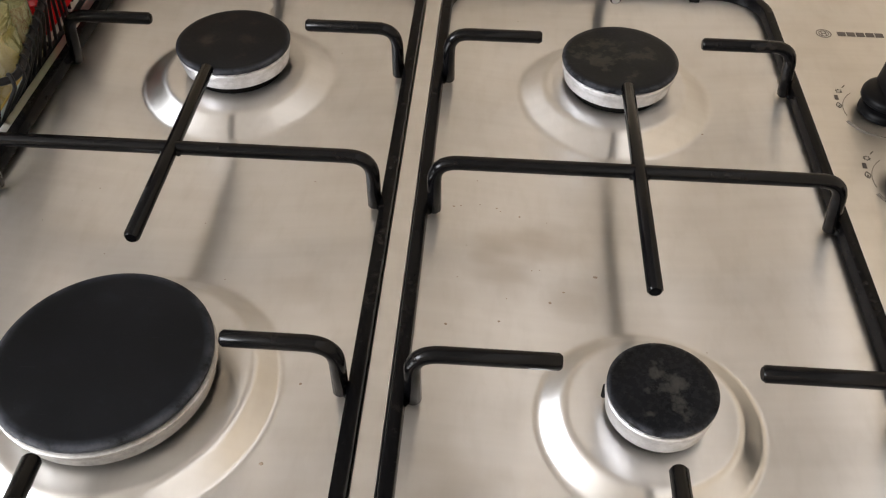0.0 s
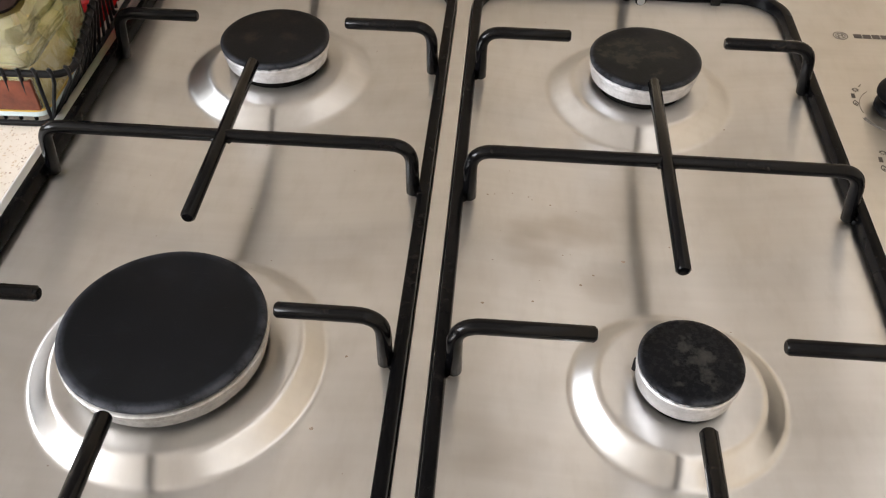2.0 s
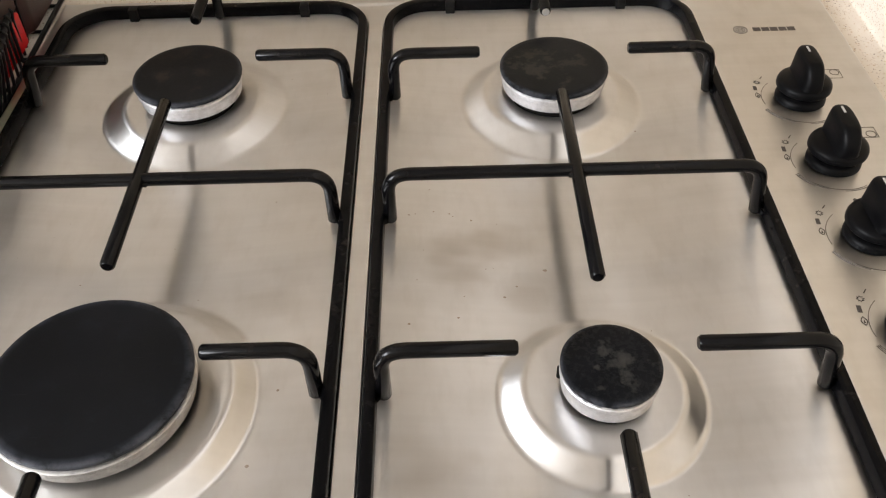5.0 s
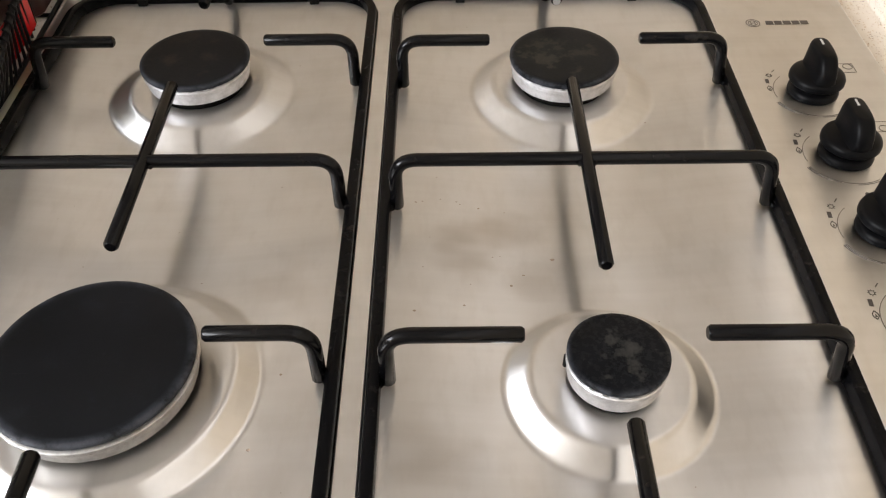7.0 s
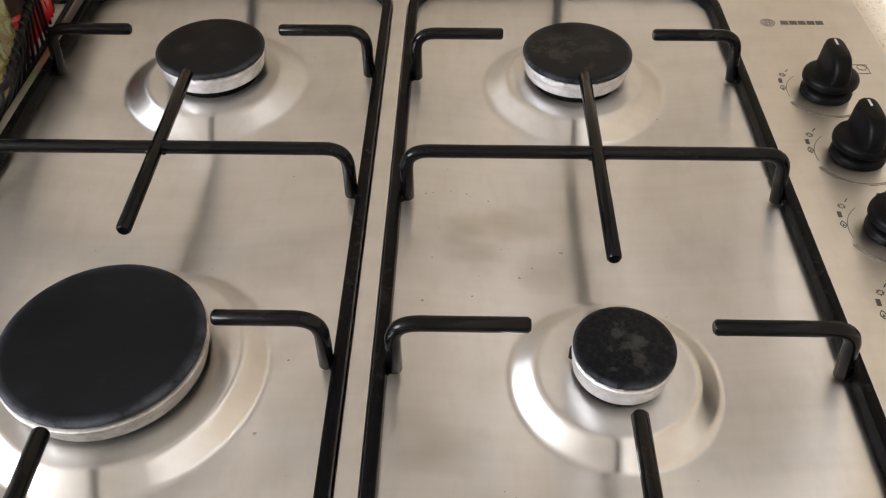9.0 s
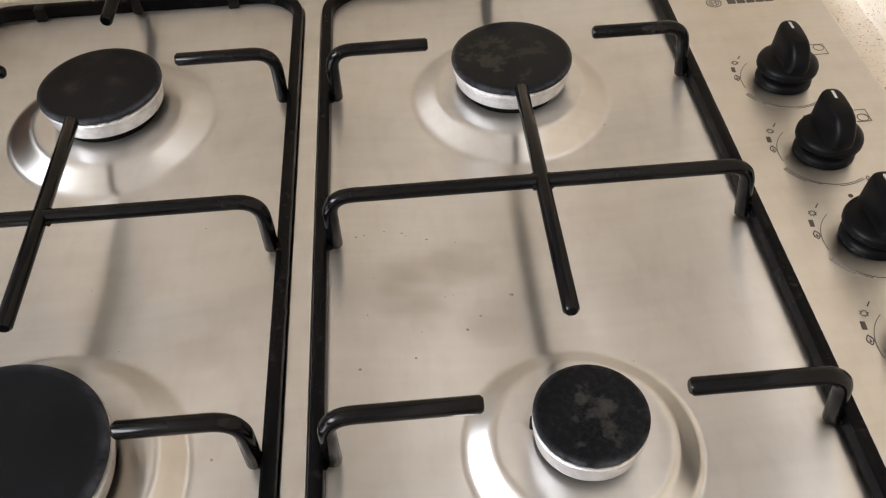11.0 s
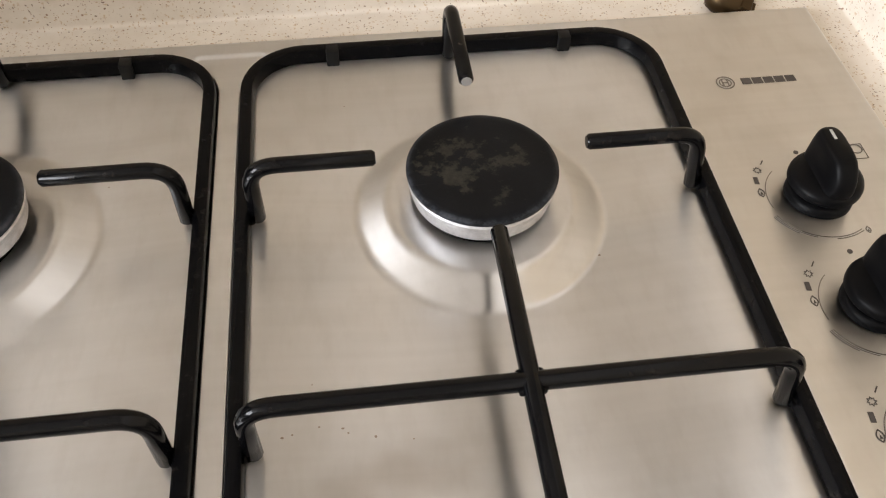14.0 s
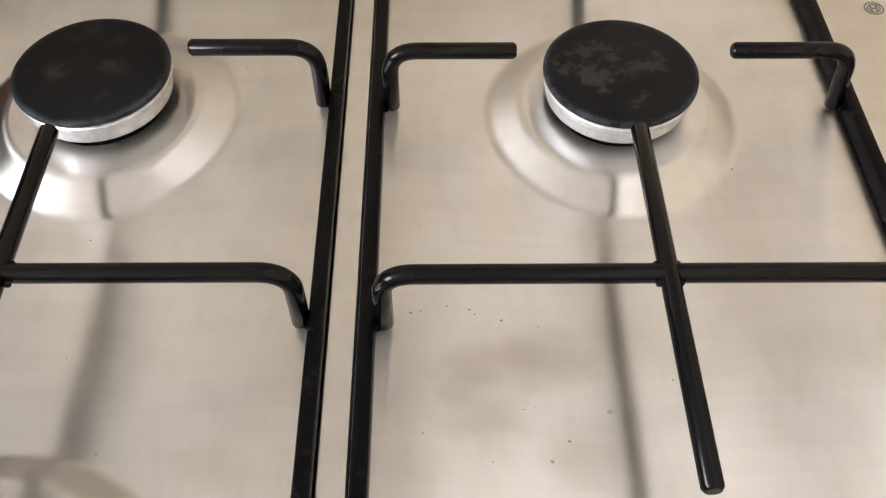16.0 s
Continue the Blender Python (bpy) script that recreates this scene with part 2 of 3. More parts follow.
WIRE = make_enamel("black_coated_wire", (0.005, 0.005, 0.006), 0.32)
GLASS = make_glass("bottle_glass", (0.93, 0.96, 0.90))
OIL = make_glass("pale_yellow_oil", (0.80, 0.78, 0.40), 0.02, 0.70)
_t = OIL.node_tree
_b = _t.nodes["Principled BSDF"]
_b.inputs["Coat Weight"].default_value = 1.0
# upright streaks in the colour imitate light and dark seen through the glass
_n = noise_of(_t, place(_t, (1.0, 1.0, 0.30)), 48.0, 1.0, 0.4)
_t.links.new(ramp(_t, _n, [(0.30, (0.30, 0.32, 0.09)), (0.52, (0.74, 0.72, 0.36)), (0.72, (0.92, 0.91, 0.66))]), _b.inputs["Base Color"])
bump(_t, _b, _n, 0.45, 0.004)
LABEL = make_plaster("maroon_paper_label", (0.20, 0.055, 0.030), (0.10, 0.028, 0.018), 0.20, 60.0)
LABEL_BLUE = make_plaster("pale_blue_label", (0.55, 0.66, 0.68), (0.5, 0.6, 0.62), 0.5, 40.0)
GOLD, _, _ = material("gold_print", (0.62, 0.42, 0.10), 0.35, 0.6)
RED = make_glass("red_glass", (0.52, 0.012, 0.015), 0.08, 0.2)
DARKJAR = make_plaster("dark_brown_plastic", (0.035, 0.013, 0.012), (0.024, 0.009, 0.008), 0.35, 30.0)


# ---- mesh helpers ----
def part(name, bm, mat, parent=None, label="", smooth=True):
    me = bpy.data.meshes.new(name)
    bmesh.ops.recalc_face_normals(bm, faces=bm.faces)
    bm.to_mesh(me)
    bm.free()
    me.materials.append(mat)
    if smooth:
        me.shade_smooth()
        me.set_sharp_from_angle(angle=radians(38))
    ob = new(name, me)
    if parent is not None:
        ob.parent = parent
    if label:
        ob["label"] = label
    return ob


def thing(name, label, category, group="", at=(0, 0, 0)):
    ob = new(name)
    ob.location = at
    return tagged(ob, label, category, group)


def box(x0, x1, y0, y1, z0, z1, bevel=0.0, bm=None, segments=2):
    made = bmesh.new()
    bmesh.ops.create_cube(made, size=1.0)
    for v in made.verts:
        v.co = Vector((x0 + (v.co.x + 0.5) * (x1 - x0), y0 + (v.co.y + 0.5) * (y1 - y0), z0 + (v.co.z + 0.5) * (z1 - z0)))
    if bevel:
        bmesh.ops.bevel(made, geom=made.edges[:], offset=bevel, segments=segments, affect="EDGES", profile=0.5)
    if bm is None:
        return made
    me = bpy.data.meshes.new("tmp")
    made.to_mesh(me)
    made.free()
    bm.from_mesh(me)
    bpy.data.meshes.remove(me)
    return bm


def lathe(profile, n=48, bm=None, centre=(0, 0, 0), wobble=None):
    """A body of revolution about z from (radius, height) pairs; a radius of 0 closes an end."""
    bm = bm or bmesh.new()
    rings = []
    for r, z in profile:
        if r <= 1e-7:
            rings.append([bm.verts.new((centre[0], centre[1], centre[2] + z))])
        else:
            rings.append([bm.verts.new((centre[0] + r * math.cos(2 * math.pi * i / n), centre[1] + r * math.sin(2 * math.pi * i / n), centre[2] + z)) for i in range(n)])
    for a, b in zip(rings, rings[1:]):
        for i in range(n):
            j = (i + 1) % n
            if len(a) == 1 and len(b) == 1:
                continue
            if len(a) == 1:
                bm.faces.new((a[0], b[i], b[j]))
            elif len(b) == 1:
                bm.faces.new((a[i], a[j], b[0]))
            else:
                bm.faces.new((a[i], a[j], b[j], b[i]))
    return bm


def rounded_path(points, radius, steps=7):
    """A polyline with its inner corners rounded."""
    pts = [Vector(p) for p in points]
    out = [pts[0]]
    for a, b, c in zip(pts, pts[1:], pts[2:]):
        u, w = (a - b).normalized(), (c - b).normalized()
        half = u.angle(w) / 2
        r = min(radius / math.tan(half), (a - b).length * 0.49, (c - b).length * 0.98)
        p, q = b + u * r, b + w * r
        for i in range(steps + 1):
            s = i / steps
            out.append(p * (1 - s) ** 2 + b * 2 * s * (1 - s) + q * s * s)
    out.append(pts[-1])
    return out


def sweep(path, section, closed=False, bm=None, up=Vector((0, 0, 1)), caps=True):
    """Carry a flat section (side, up) along a path."""
    bm = bm or bmesh.new()
    path = [Vector(p) for p in path]
    n = len(path)
    rings = []
    side_before = None
    for i, p in enumerate(path):
        if closed:
            d = path[(i + 1) % n] - path[i - 1]
        else:
            d = path[min(i + 1, n - 1)] - path[max(i - 1, 0)]
        d.normalize()
        if side_before is None:
            side = d.cross(up)
            if side.length < 1e-3:
                side = d.cross(Vector((0, 1, 0)))
        else:
            side = side_before - d * side_before.dot(d)
        side.normalize()
        side_before = side
        top = side.cross(d)
        rings.append([bm.verts.new(p + side * a + top * b) for a, b in section])
    k = len(section)
    pairs = list(zip(rings, rings[1:])) + ([(rings[-1], rings[0])] if closed else [])
    for a, b in pairs:
        for i in range(k):
            j = (i + 1) % k
            bm.faces.new((a[i], a[j], b[j], b[i]))
    if not closed and caps:
        bm.faces.new(rings[0])
        bm.faces.new(rings[-1])
    return bm


def round_section(r, n=12, flat=1.0):
    return [(r * math.cos(2 * math.pi * i / n), flat * r * math.sin(2 * math.pi * i / n)) for i in range(n)]


def bar_section(w, h, c):
    """A bar, w wide and h high, with corners cut by c."""
    a, b = w / 2, h / 2
    return [(a, -b + c), (a, b - c), (a - c * 0.3, b - c * 0.3), (a - c, b), (-a + c, b), (-a + c * 0.3, b - c * 0.3), (-a, b - c), (-a, -b + c), (-a + c, -b), (a - c, -b)]


def end_capped(path, r, n=12, bm=None):
    """A rod with slightly rounded ends."""
    bm = bm or bmesh.new()
    path = [Vector(p) for p in path]
    k = r * 0.35
    d0, d1 = (path[1] - path[0]).normalized(), (path[-1] - path[-2]).normalized()
    full = [path[0], path[0] + d0 * k] + path[1:-1] + [path[-1] - d1 * k, path[-1]]
    sweep(full, round_section(r, n), bm=bm)
    bm.verts.ensure_lookup_table()
    m = len(full)
    vs = bm.verts[-m * n:]
    for ring, c in ((vs[:n], full[0]), (vs[-n:], full[-1])):
        for v in ring:
            v.co = c + (v.co - c) * 0.72
    return bm


# ---- the room ----
def setting(name, bm, mat, smooth=False):
    return tagged(part(name, bm, mat, smooth=smooth), kind="structure")


setting("floor", box(X0, X1, Y0, Y1, -0.05, 0.0), FLOOR)
setting("ceiling", box(X0, X1 + 0.05, Y0, Y1 + 0.05, ROOM_H, ROOM_H + 0.1), CEIL)
TILE_TOP = 1.42
setting("wall_north_tiled", box(X0 - 0.1, X1 + 0.1, Y1, Y1 + 0.1, 0, TILE_TOP), TILE)
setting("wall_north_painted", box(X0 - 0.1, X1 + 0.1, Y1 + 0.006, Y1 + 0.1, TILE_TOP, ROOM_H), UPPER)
setting("wall_east_tiled", box(X1, X1 + 0.1, Y0, Y1, 0, TILE_TOP), TILE)
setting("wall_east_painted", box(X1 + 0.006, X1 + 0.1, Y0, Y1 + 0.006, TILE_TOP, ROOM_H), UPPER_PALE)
setting("wall_south", box(X0 - 0.1, X1 + 0.1, Y0 - 0.1, Y0, 0, ROOM_H), PAINT)
west = bmesh.new()
box(X0 - 0.1, X0, Y0, WIN_Y0, 0, ROOM_H, bm=west)
box(X0 - 0.1, X0, WIN_Y1, Y1, 0, ROOM_H, bm=west)
box(X0 - 0.1, X0, WIN_Y0, WIN_Y1, 0, WIN_Z0, bm=west)
box(X0 - 0.1, X0, WIN_Y0, WIN_Y1, WIN_Z1, ROOM_H, bm=west)
setting("wall_west", west, PAINT)

# worktop with a coved upstand at the back and the side, and a cut-out that the hob covers
UP = 0.028        # height of the upstand
FACE_Y, FACE_X = 0.279, 0.358
LEFT, FRONT_Y = X0, -0.33


def cove_profile():
    """(distance in from the wall face, height) from the worktop up to the wall."""
    out = []
    r = 0.0035
    for i in range(8):
        a = math.pi / 2 * i / 7
        out.append((r - r * math.sin(a), r - r * math.cos(a)))
    q = 0.010
    for i in range(8):
        a = math.pi / 2 * i / 7
        out.append((-q + q * math.cos(a), UP - q + q * math.sin(a)))
    return out


def worktop():
    bm = bmesh.new()
    prof = [(0.0285, 0.0)] + cove_profile()
    back_end, side_end = Y1 - FACE_Y + 0.002, X1 - FACE_X + 0.002
    rows = []
    for d, z in prof + [(-1.0, UP)]:
        py = FACE_Y - d if d > -0.5 else FACE_Y + back_end
        px = FACE_X - d if d > -0.5 else FACE_X + side_end
        rows.append([bm.verts.new((LEFT, py, COUNTER + z)), bm.verts.new((px, py, COUNTER + z)), bm.verts.new((px, FRONT_Y, COUNTER + z))])
    for a, b in zip(rows, rows[1:]):
        bm.faces.new((a[0], a[1], b[1], b[0]))
        bm.faces.new((a[1], a[2], b[2], b[1]))
    # flat top with the cut-out under the hob
    ex, ey = FACE_X - 0.0285, FACE_Y - 0.0285
    xs, ys = (LEFT, -0.2330, 0.3245, ex), (FRONT_Y, -0.2440, 0.2435, ey)
    grid = [[bm.verts.new((x, y, COUNTER)) for x in xs] for y in ys]
    for r in range(3):
        for c in range(3):
            if (r, c) != (1, 1):
                bm.faces.new((grid[r][c], grid[r][c + 1], grid[r + 1][c + 1], grid[r + 1][c]))
    rim = [grid[1][1], grid[1][2], grid[2][2], grid[2][1]]
    deep = [bm.verts.new((v.co.x, v.co.y, COUNTER - 0.040)) for v in rim]
    for k in range(4):
        m = (k + 1) % 4
        bm.faces.new((rim[k], rim[m], deep[m], deep[k]))
    # rounded front edge
    low = [(FRONT_Y, 0.0), (FRONT_Y - 0.006, -0.002), (FRONT_Y - 0.009, -0.008), (FRONT_Y - 0.009, -0.032), (FRONT_Y - 0.006, -0.038), (FRONT_Y, -0.040)]
    line = [(bm.verts.new((LEFT, y, COUNTER + z)), bm.verts.new((X1, y, COUNTER + z))) for y, z in low]
    for p, q in zip(line, line[1:]):
        bm.faces.new((p[0], p[1], q[1], q[0]))
    bmesh.ops.remove_doubles(bm, verts=bm.verts[:], dist=1e-5)
    return bm


top = setting("worktop", worktop(), WORKTOP, True)
setting("trim_back_joint", box(X0, X1, Y1 - 0.0010, Y1 + 0.001, COUNTER + UP - 0.001, COUNTER + UP + 0.0010, 0.0003), GROUT)
setting("trim_side_joint", box(X1 - 0.0010, X1 + 0.001, FRONT_Y, Y1 - 0.0010, COUNTER + UP - 0.001, COUNTER + UP + 0.0010, 0.0003), GROUT)
cab = thing("base_cabinet", "brown wooden base cabinet under the worktop", "cabinet")
part("body", box(X0 + 0.02, X1 - 0.01, -0.29, Y1 - 0.01, 0.0, COUNTER - 0.042), FRONT, cab, smooth=False)

# window in the west wall
win = new("window_1")
tagged(win, kind="structure")
fr = bmesh.new()
for a, b, c, d in ((WIN_Y0, WIN_Y1, WIN_Z0, WIN_Z0 + 0.05), (WIN_Y0, WIN_Y1, WIN_Z1 - 0.05, WIN_Z1), (WIN_Y0, WIN_Y0 + 0.05, WIN_Z0 + 0.05, WIN_Z1 - 0.05), (WIN_Y1 - 0.05, WIN_Y1, WIN_Z0 + 0.05, WIN_Z1 - 0.05)):
    box(X0 - 0.05, X0 - 0.005, a, b, c, d, bm=fr)
part("window_frame", fr, CEIL, win, smooth=False)


# ---- the hob ----
HX0, HX1, HY0, HY1 = -0.2385, 0.3300, -0.2490, 0.2485
BURNERS = {  # burner centre and cap radius; centre, top radius and foot radius of the pressed cone
    "rear_right": (0.1197, 0.1235, 0.0350, 0.1193, 0.1217, 0.0440, 0.0586),
    "rear_left": (-0.1180, 0.1250, 0.0350, -0.1172, 0.1222, 0.0444, 0.0600),
    "front_right": (0.1198, -0.1166, 0.0231, 0.1188, -0.1155, 0.0378, 0.0490),
    "front_left": (-0.1158, -0.1168, 0.0467, -0.1130, -0.1155, 0.0578, 0.0692),
}
RISE = 0.0102
WELLS = ((-0.2325, -0.0046), (0.0046, 0.2325))
WELL_Y = (-0.2405, 0.2405)


def ease(a, b, x):
    t = np.clip((x - a) / (b - a), 0.0, 1.0)
    return t * t * (3 - 2 * t)


def rounded_rect(x, y, x0, x1, y0, y1, r):
    """Distance inside (minus) or outside (plus) a rectangle with round corners."""
    qx = np.abs(x - (x0 + x1) / 2) - (x1 - x0) / 2 + r
    qy = np.abs(y - (y0 + y1) / 2) - (y1 - y0) / 2 + r
    return np.hypot(np.maximum(qx, 0), np.maximum(qy, 0)) + np.minimum(np.maximum(qx, qy), 0) - r


def soft_ramp(t, e0, e1):
    """0 to 1 in a straight line, its lower bend eased over e0 and its upper bend over e1."""
    low = np.where(t < -e0, 0.0, np.where(t < e0, (t + e0) ** 2 / (4 * e0), t))
    return np.where(t > 1 + e1, 1.0, np.where(t > 1 - e1, 1 - (1 + e1 - t) ** 2 / (4 * e1), low))


def sheet_height(x, y):
    """Height of the pressed sheet against its flat border; takes numbers or arrays."""
    x, y = np.asarray(x, dtype=float), np.asarray(y, dtype=float)
    deep = 0.0014 * (1 - ease(-0.0026, 0.0, rounded_rect(x, y, -0.020, 0.020, WELL_Y[0] + 0.001, WELL_Y[1] - 0.001, 0.004)))
    for a, b in WELLS:
        d = rounded_rect(x, y, a, b, WELL_Y[0], WELL_Y[1], 0.034)
        bowl = ease(0.0, 0.095, np.minimum(x - a, b - x)) * ease(0.0, 0.110, np.minimum(y - WELL_Y[0], WELL_Y[1] - y))
        deep = np.where(d < 0, np.maximum(deep, 0.0045 * (1 - ease(-0.0030, 0.0, d)) + (WELL - 0.0045) * bowl), deep)
    z = -deep
    for bx, by, rc, cx, cy, rp, rf in BURNERS.values():
        # a hole under the burner, a flat top, a rounded shoulder, a straight slope and a sharp foot
        z = z - 0.0040 * (1 - ease(rc * 0.74, rc * 0.82, np.hypot(x - bx, y - by)))
        z = z + RISE * soft_ramp((rf - np.hypot(x - cx, y - cy)) / (rf - rp), 0.15, 0.17)
    return z


def hob_sheet():
    step = 0.0009
    nx, ny = round((HX1 - HX0) / step), round((HY1 - HY0) / step)
    xs = [HX0 + (HX1 - HX0) * i / nx for i in range(nx + 1)]
    ys = [HY0 + (HY1 - HY0) * j / ny for j in range(ny + 1)]
    faces = []
    gx, gy = np.meshgrid(xs, ys)
    gz = H + sheet_height(gx, gy)
    verts = list(zip(gx.ravel().tolist(), gy.ravel().tolist(), gz.ravel().tolist()))
    w = nx + 1
    for j in range(ny):
        for i in range(nx):
            k = j * w + i
            faces.append((k, k + 1, k + w + 1, k + w))
    # rolled edge down to the worktop
    border = [i for i in range(nx)] + [j * w + nx for j in range(ny)] + [ny * w + nx - i for i in range(nx)] + [(ny - j) * w for j in range(ny)]
    before = border
    for out, down in ((0.0007, 0.0004), (0.0012, 0.0013), (0.0015, 0.003), (0.0015, H - COUNTER)):
        ring = []
        for b in border:
            x, y, z = verts[b]
            ox = -out if x <= HX0 else out if x >= HX1 else 0
            oy = -out if y <= HY0 else out if y >= HY1 else 0
            verts.append((x + ox, y + oy, H - down))
            ring.append(len(verts) - 1)
        for i in range(len(border)):
            j = (i + 1) % len(border)
            faces.append((before[i], ring[i], ring[j], before[j]))
        before = ring
    me = bpy.data.meshes.new("steel_sheet")
    me.from_pydata(verts, [], faces)
    uv = me.uv_layers.new(name="grain")
    loops = np.empty(len(me.loops), dtype=np.int32)
    me.loops.foreach_get("vertex_index", loops)
    co = np.array(verts, dtype=np.float32)[loops][:, :2]
    uv.data.foreach_set("uv", co.ravel())
    me.materials.append(STEEL)
    me.shade_smooth()
    me.update()
    return me


hob = thing("gas_hob", "brushed stainless steel four burner gas hob set into a speckled worktop", "gas hob")
sheet = new("steel_sheet", hob_sheet())
sheet.parent = hob


# printed marks on the steel
INK_Z = H + 0.00025


def flat(points, bm, z=INK_Z, thick=0.0002):
    lo = [bm.verts.new((x, y, z - thick)) for x, y in points]
    hi = [bm.verts.new((x, y, z)) for x, y in points]
    bm.faces.new(hi)
    n = len(points)
    for i in range(n):
        j = (i + 1) % n
        bm.faces.new((lo[i], lo[j], hi[j], hi[i]))
    return bm


def stroke(points, w, bm):
    """A drawn line of width w."""
    pts = [Vector((*p, 0)) for p in points]
    left, right = [], []
    for i, p in enumerate(pts):
        d = (pts[min(i + 1, len(pts) - 1)] - pts[max(i - 1, 0)]).normalized()
        n = Vector((-d.y, d.x, 0)) * (w / 2)
        left.append(p + n)
        right.append(p - n)
    for i in range(len(pts) - 1):
        flat([(q.x, q.y) for q in (left[i], right[i], right[i + 1], left[i + 1])], bm)
    return bm


def arc(cx, cy, r, a0, a1, n=24):
    return [(cx + r * math.cos(radians(a0 + (a1 - a0) * i / n)), cy + r * math.sin(radians(a0 + (a1 - a0) * i / n))) for i in range(n + 1)]


def ring_print(cx, cy, r, w, bm, n=28):
    return stroke(arc(cx, cy, r, 0, 360, n), w, bm)


# maker's mark: a ringed emblem and five plain blocks
bm = bmesh.new()
ring_print(0.2607, 0.1875, 0.0047, 0.0007, bm)
ring_print(0.2607, 0.1875, 0.0031, 0.0006, bm)
stroke([(0.2593, 0.1848), (0.2593, 0.1902)], 0.0007, bm)
stroke([(0.2621, 0.1848), (0.2621, 0.1902)], 0.0007, bm)
stroke([(0.2593, 0.1875), (0.2621, 0.1875)], 0.0007, bm)
part("maker_emblem", bm, INK_GREY, hob, "small grey ringed emblem", smooth=False)
for i in range(5):
    bm = bmesh.new()
    x = 0.2697 + i * 0.00612
    flat([(x, 0.1853), (x + 0.0053, 0.1853), (x + 0.0053, 0.1901), (x, 0.1901)], bm)
    part("maker_mark_block", bm, INK, hob, smooth=False)

KNOBS = [(0.2765, 0.1030), (0.2765, 0.0395), (0.2765, -0.0240), (0.2765, -0.0875)]
CORNERS = ((0.0045, 0.0035), (0.0045, -0.0035), (-0.0045, -0.0035), (-0.0045, 0.0035))


def spark(cx, cy, s, bm):
    pts = []
    for i in range(16):
        r = s if i % 2 == 0 else s * 0.55
        pts.append((cx + r * math.cos(i * math.pi / 8), cy + r * math.sin(i * math.pi / 8)))
    return stroke(pts + pts[:1], 0.0004, bm)


def flame(cx, cy, s, bm):
    left = [(cx - s * 0.55 * math.sin(math.pi * i / 8), cy - s + 2 * s * i / 8) for i in range(9)]
    right = [(cx + s * 0.55 * math.sin(math.pi * i / 8), cy + s - 2 * s * i / 8) for i in range(9)]
    stroke(left + right, 0.0005, bm)
    flat([(cx - s * 0.22, cy - s * 0.45), (cx + s * 0.22, cy - s * 0.45), (cx, cy + s * 0.3)], bm)
    return bm


for (kx, ky), (hx, hy) in zip(KNOBS, CORNERS):
    bm = bmesh.new()
    stroke(arc(kx, ky, 0.0236, 130, 192, 16), 0.0004, bm)
    for k in range(3):
        stroke(arc(kx, ky, 0.0252 + 0.0009 * k, 203, 232 + 34 * (2 - k) / 2, 16), 0.0004, bm)
    stroke(arc(kx, ky, 0.0252, 232, 300, 18), 0.0004, bm)
    stroke(arc(kx, ky, 0.0263, 268, 300, 10), 0.0004, bm)
    part("scale_arc", bm, INK_GREY, hob, smooth=False)
    bm = bmesh.new()
    spark(kx - 0.0220, ky + 0.0195, 0.0021, bm)
    stroke([(kx - 0.0190, ky + 0.0232), (kx - 0.0170, ky + 0.0258)], 0.0006, bm)
    part("spark_icon", bm, INK, hob, smooth=False)
    bm = bmesh.new()
    flat([(kx - 0.0262, ky + 0.0108), (kx - 0.0240, ky + 0.0105), (kx - 0.0236, ky + 0.0150), (kx - 0.0258, ky + 0.0153)], bm)
    part("bar_icon", bm, INK, hob, smooth=False)
    bm = bmesh.new()
    flame(kx - 0.0252, ky + 0.0050, 0.0027, bm)
    part("flame_icon", bm, INK, hob, smooth=False)
    bm = bmesh.new()
    flame(kx + 0.0155, ky - 0.0225, 0.0019, bm)
    part("small_flame_icon", bm, INK_GREY, hob, smooth=False)
    bm = bmesh.new()
    flat(arc(kx + 0.0015, ky + 0.0295, 0.0013, 0, 330, 10), bm)
    part("off_dot", bm, INK, hob, smooth=False)
    bm = bmesh.new()
    sx, sy = kx + 0.0300, ky + 0.0270
    stroke([(sx - 0.006, sy - 0.005), (sx + 0.006, sy - 0.005), (sx + 0.006, sy + 0.005), (sx - 0.006, sy + 0.005), (sx - 0.006, sy - 0.005)], 0.0004, bm)
    ring_print(sx + hx * 0.5, sy + hy * 0.5, 0.0030, 0.0005, bm, 20)
    part("burner_position_icon", bm, INK_GREY, hob, smooth=False)


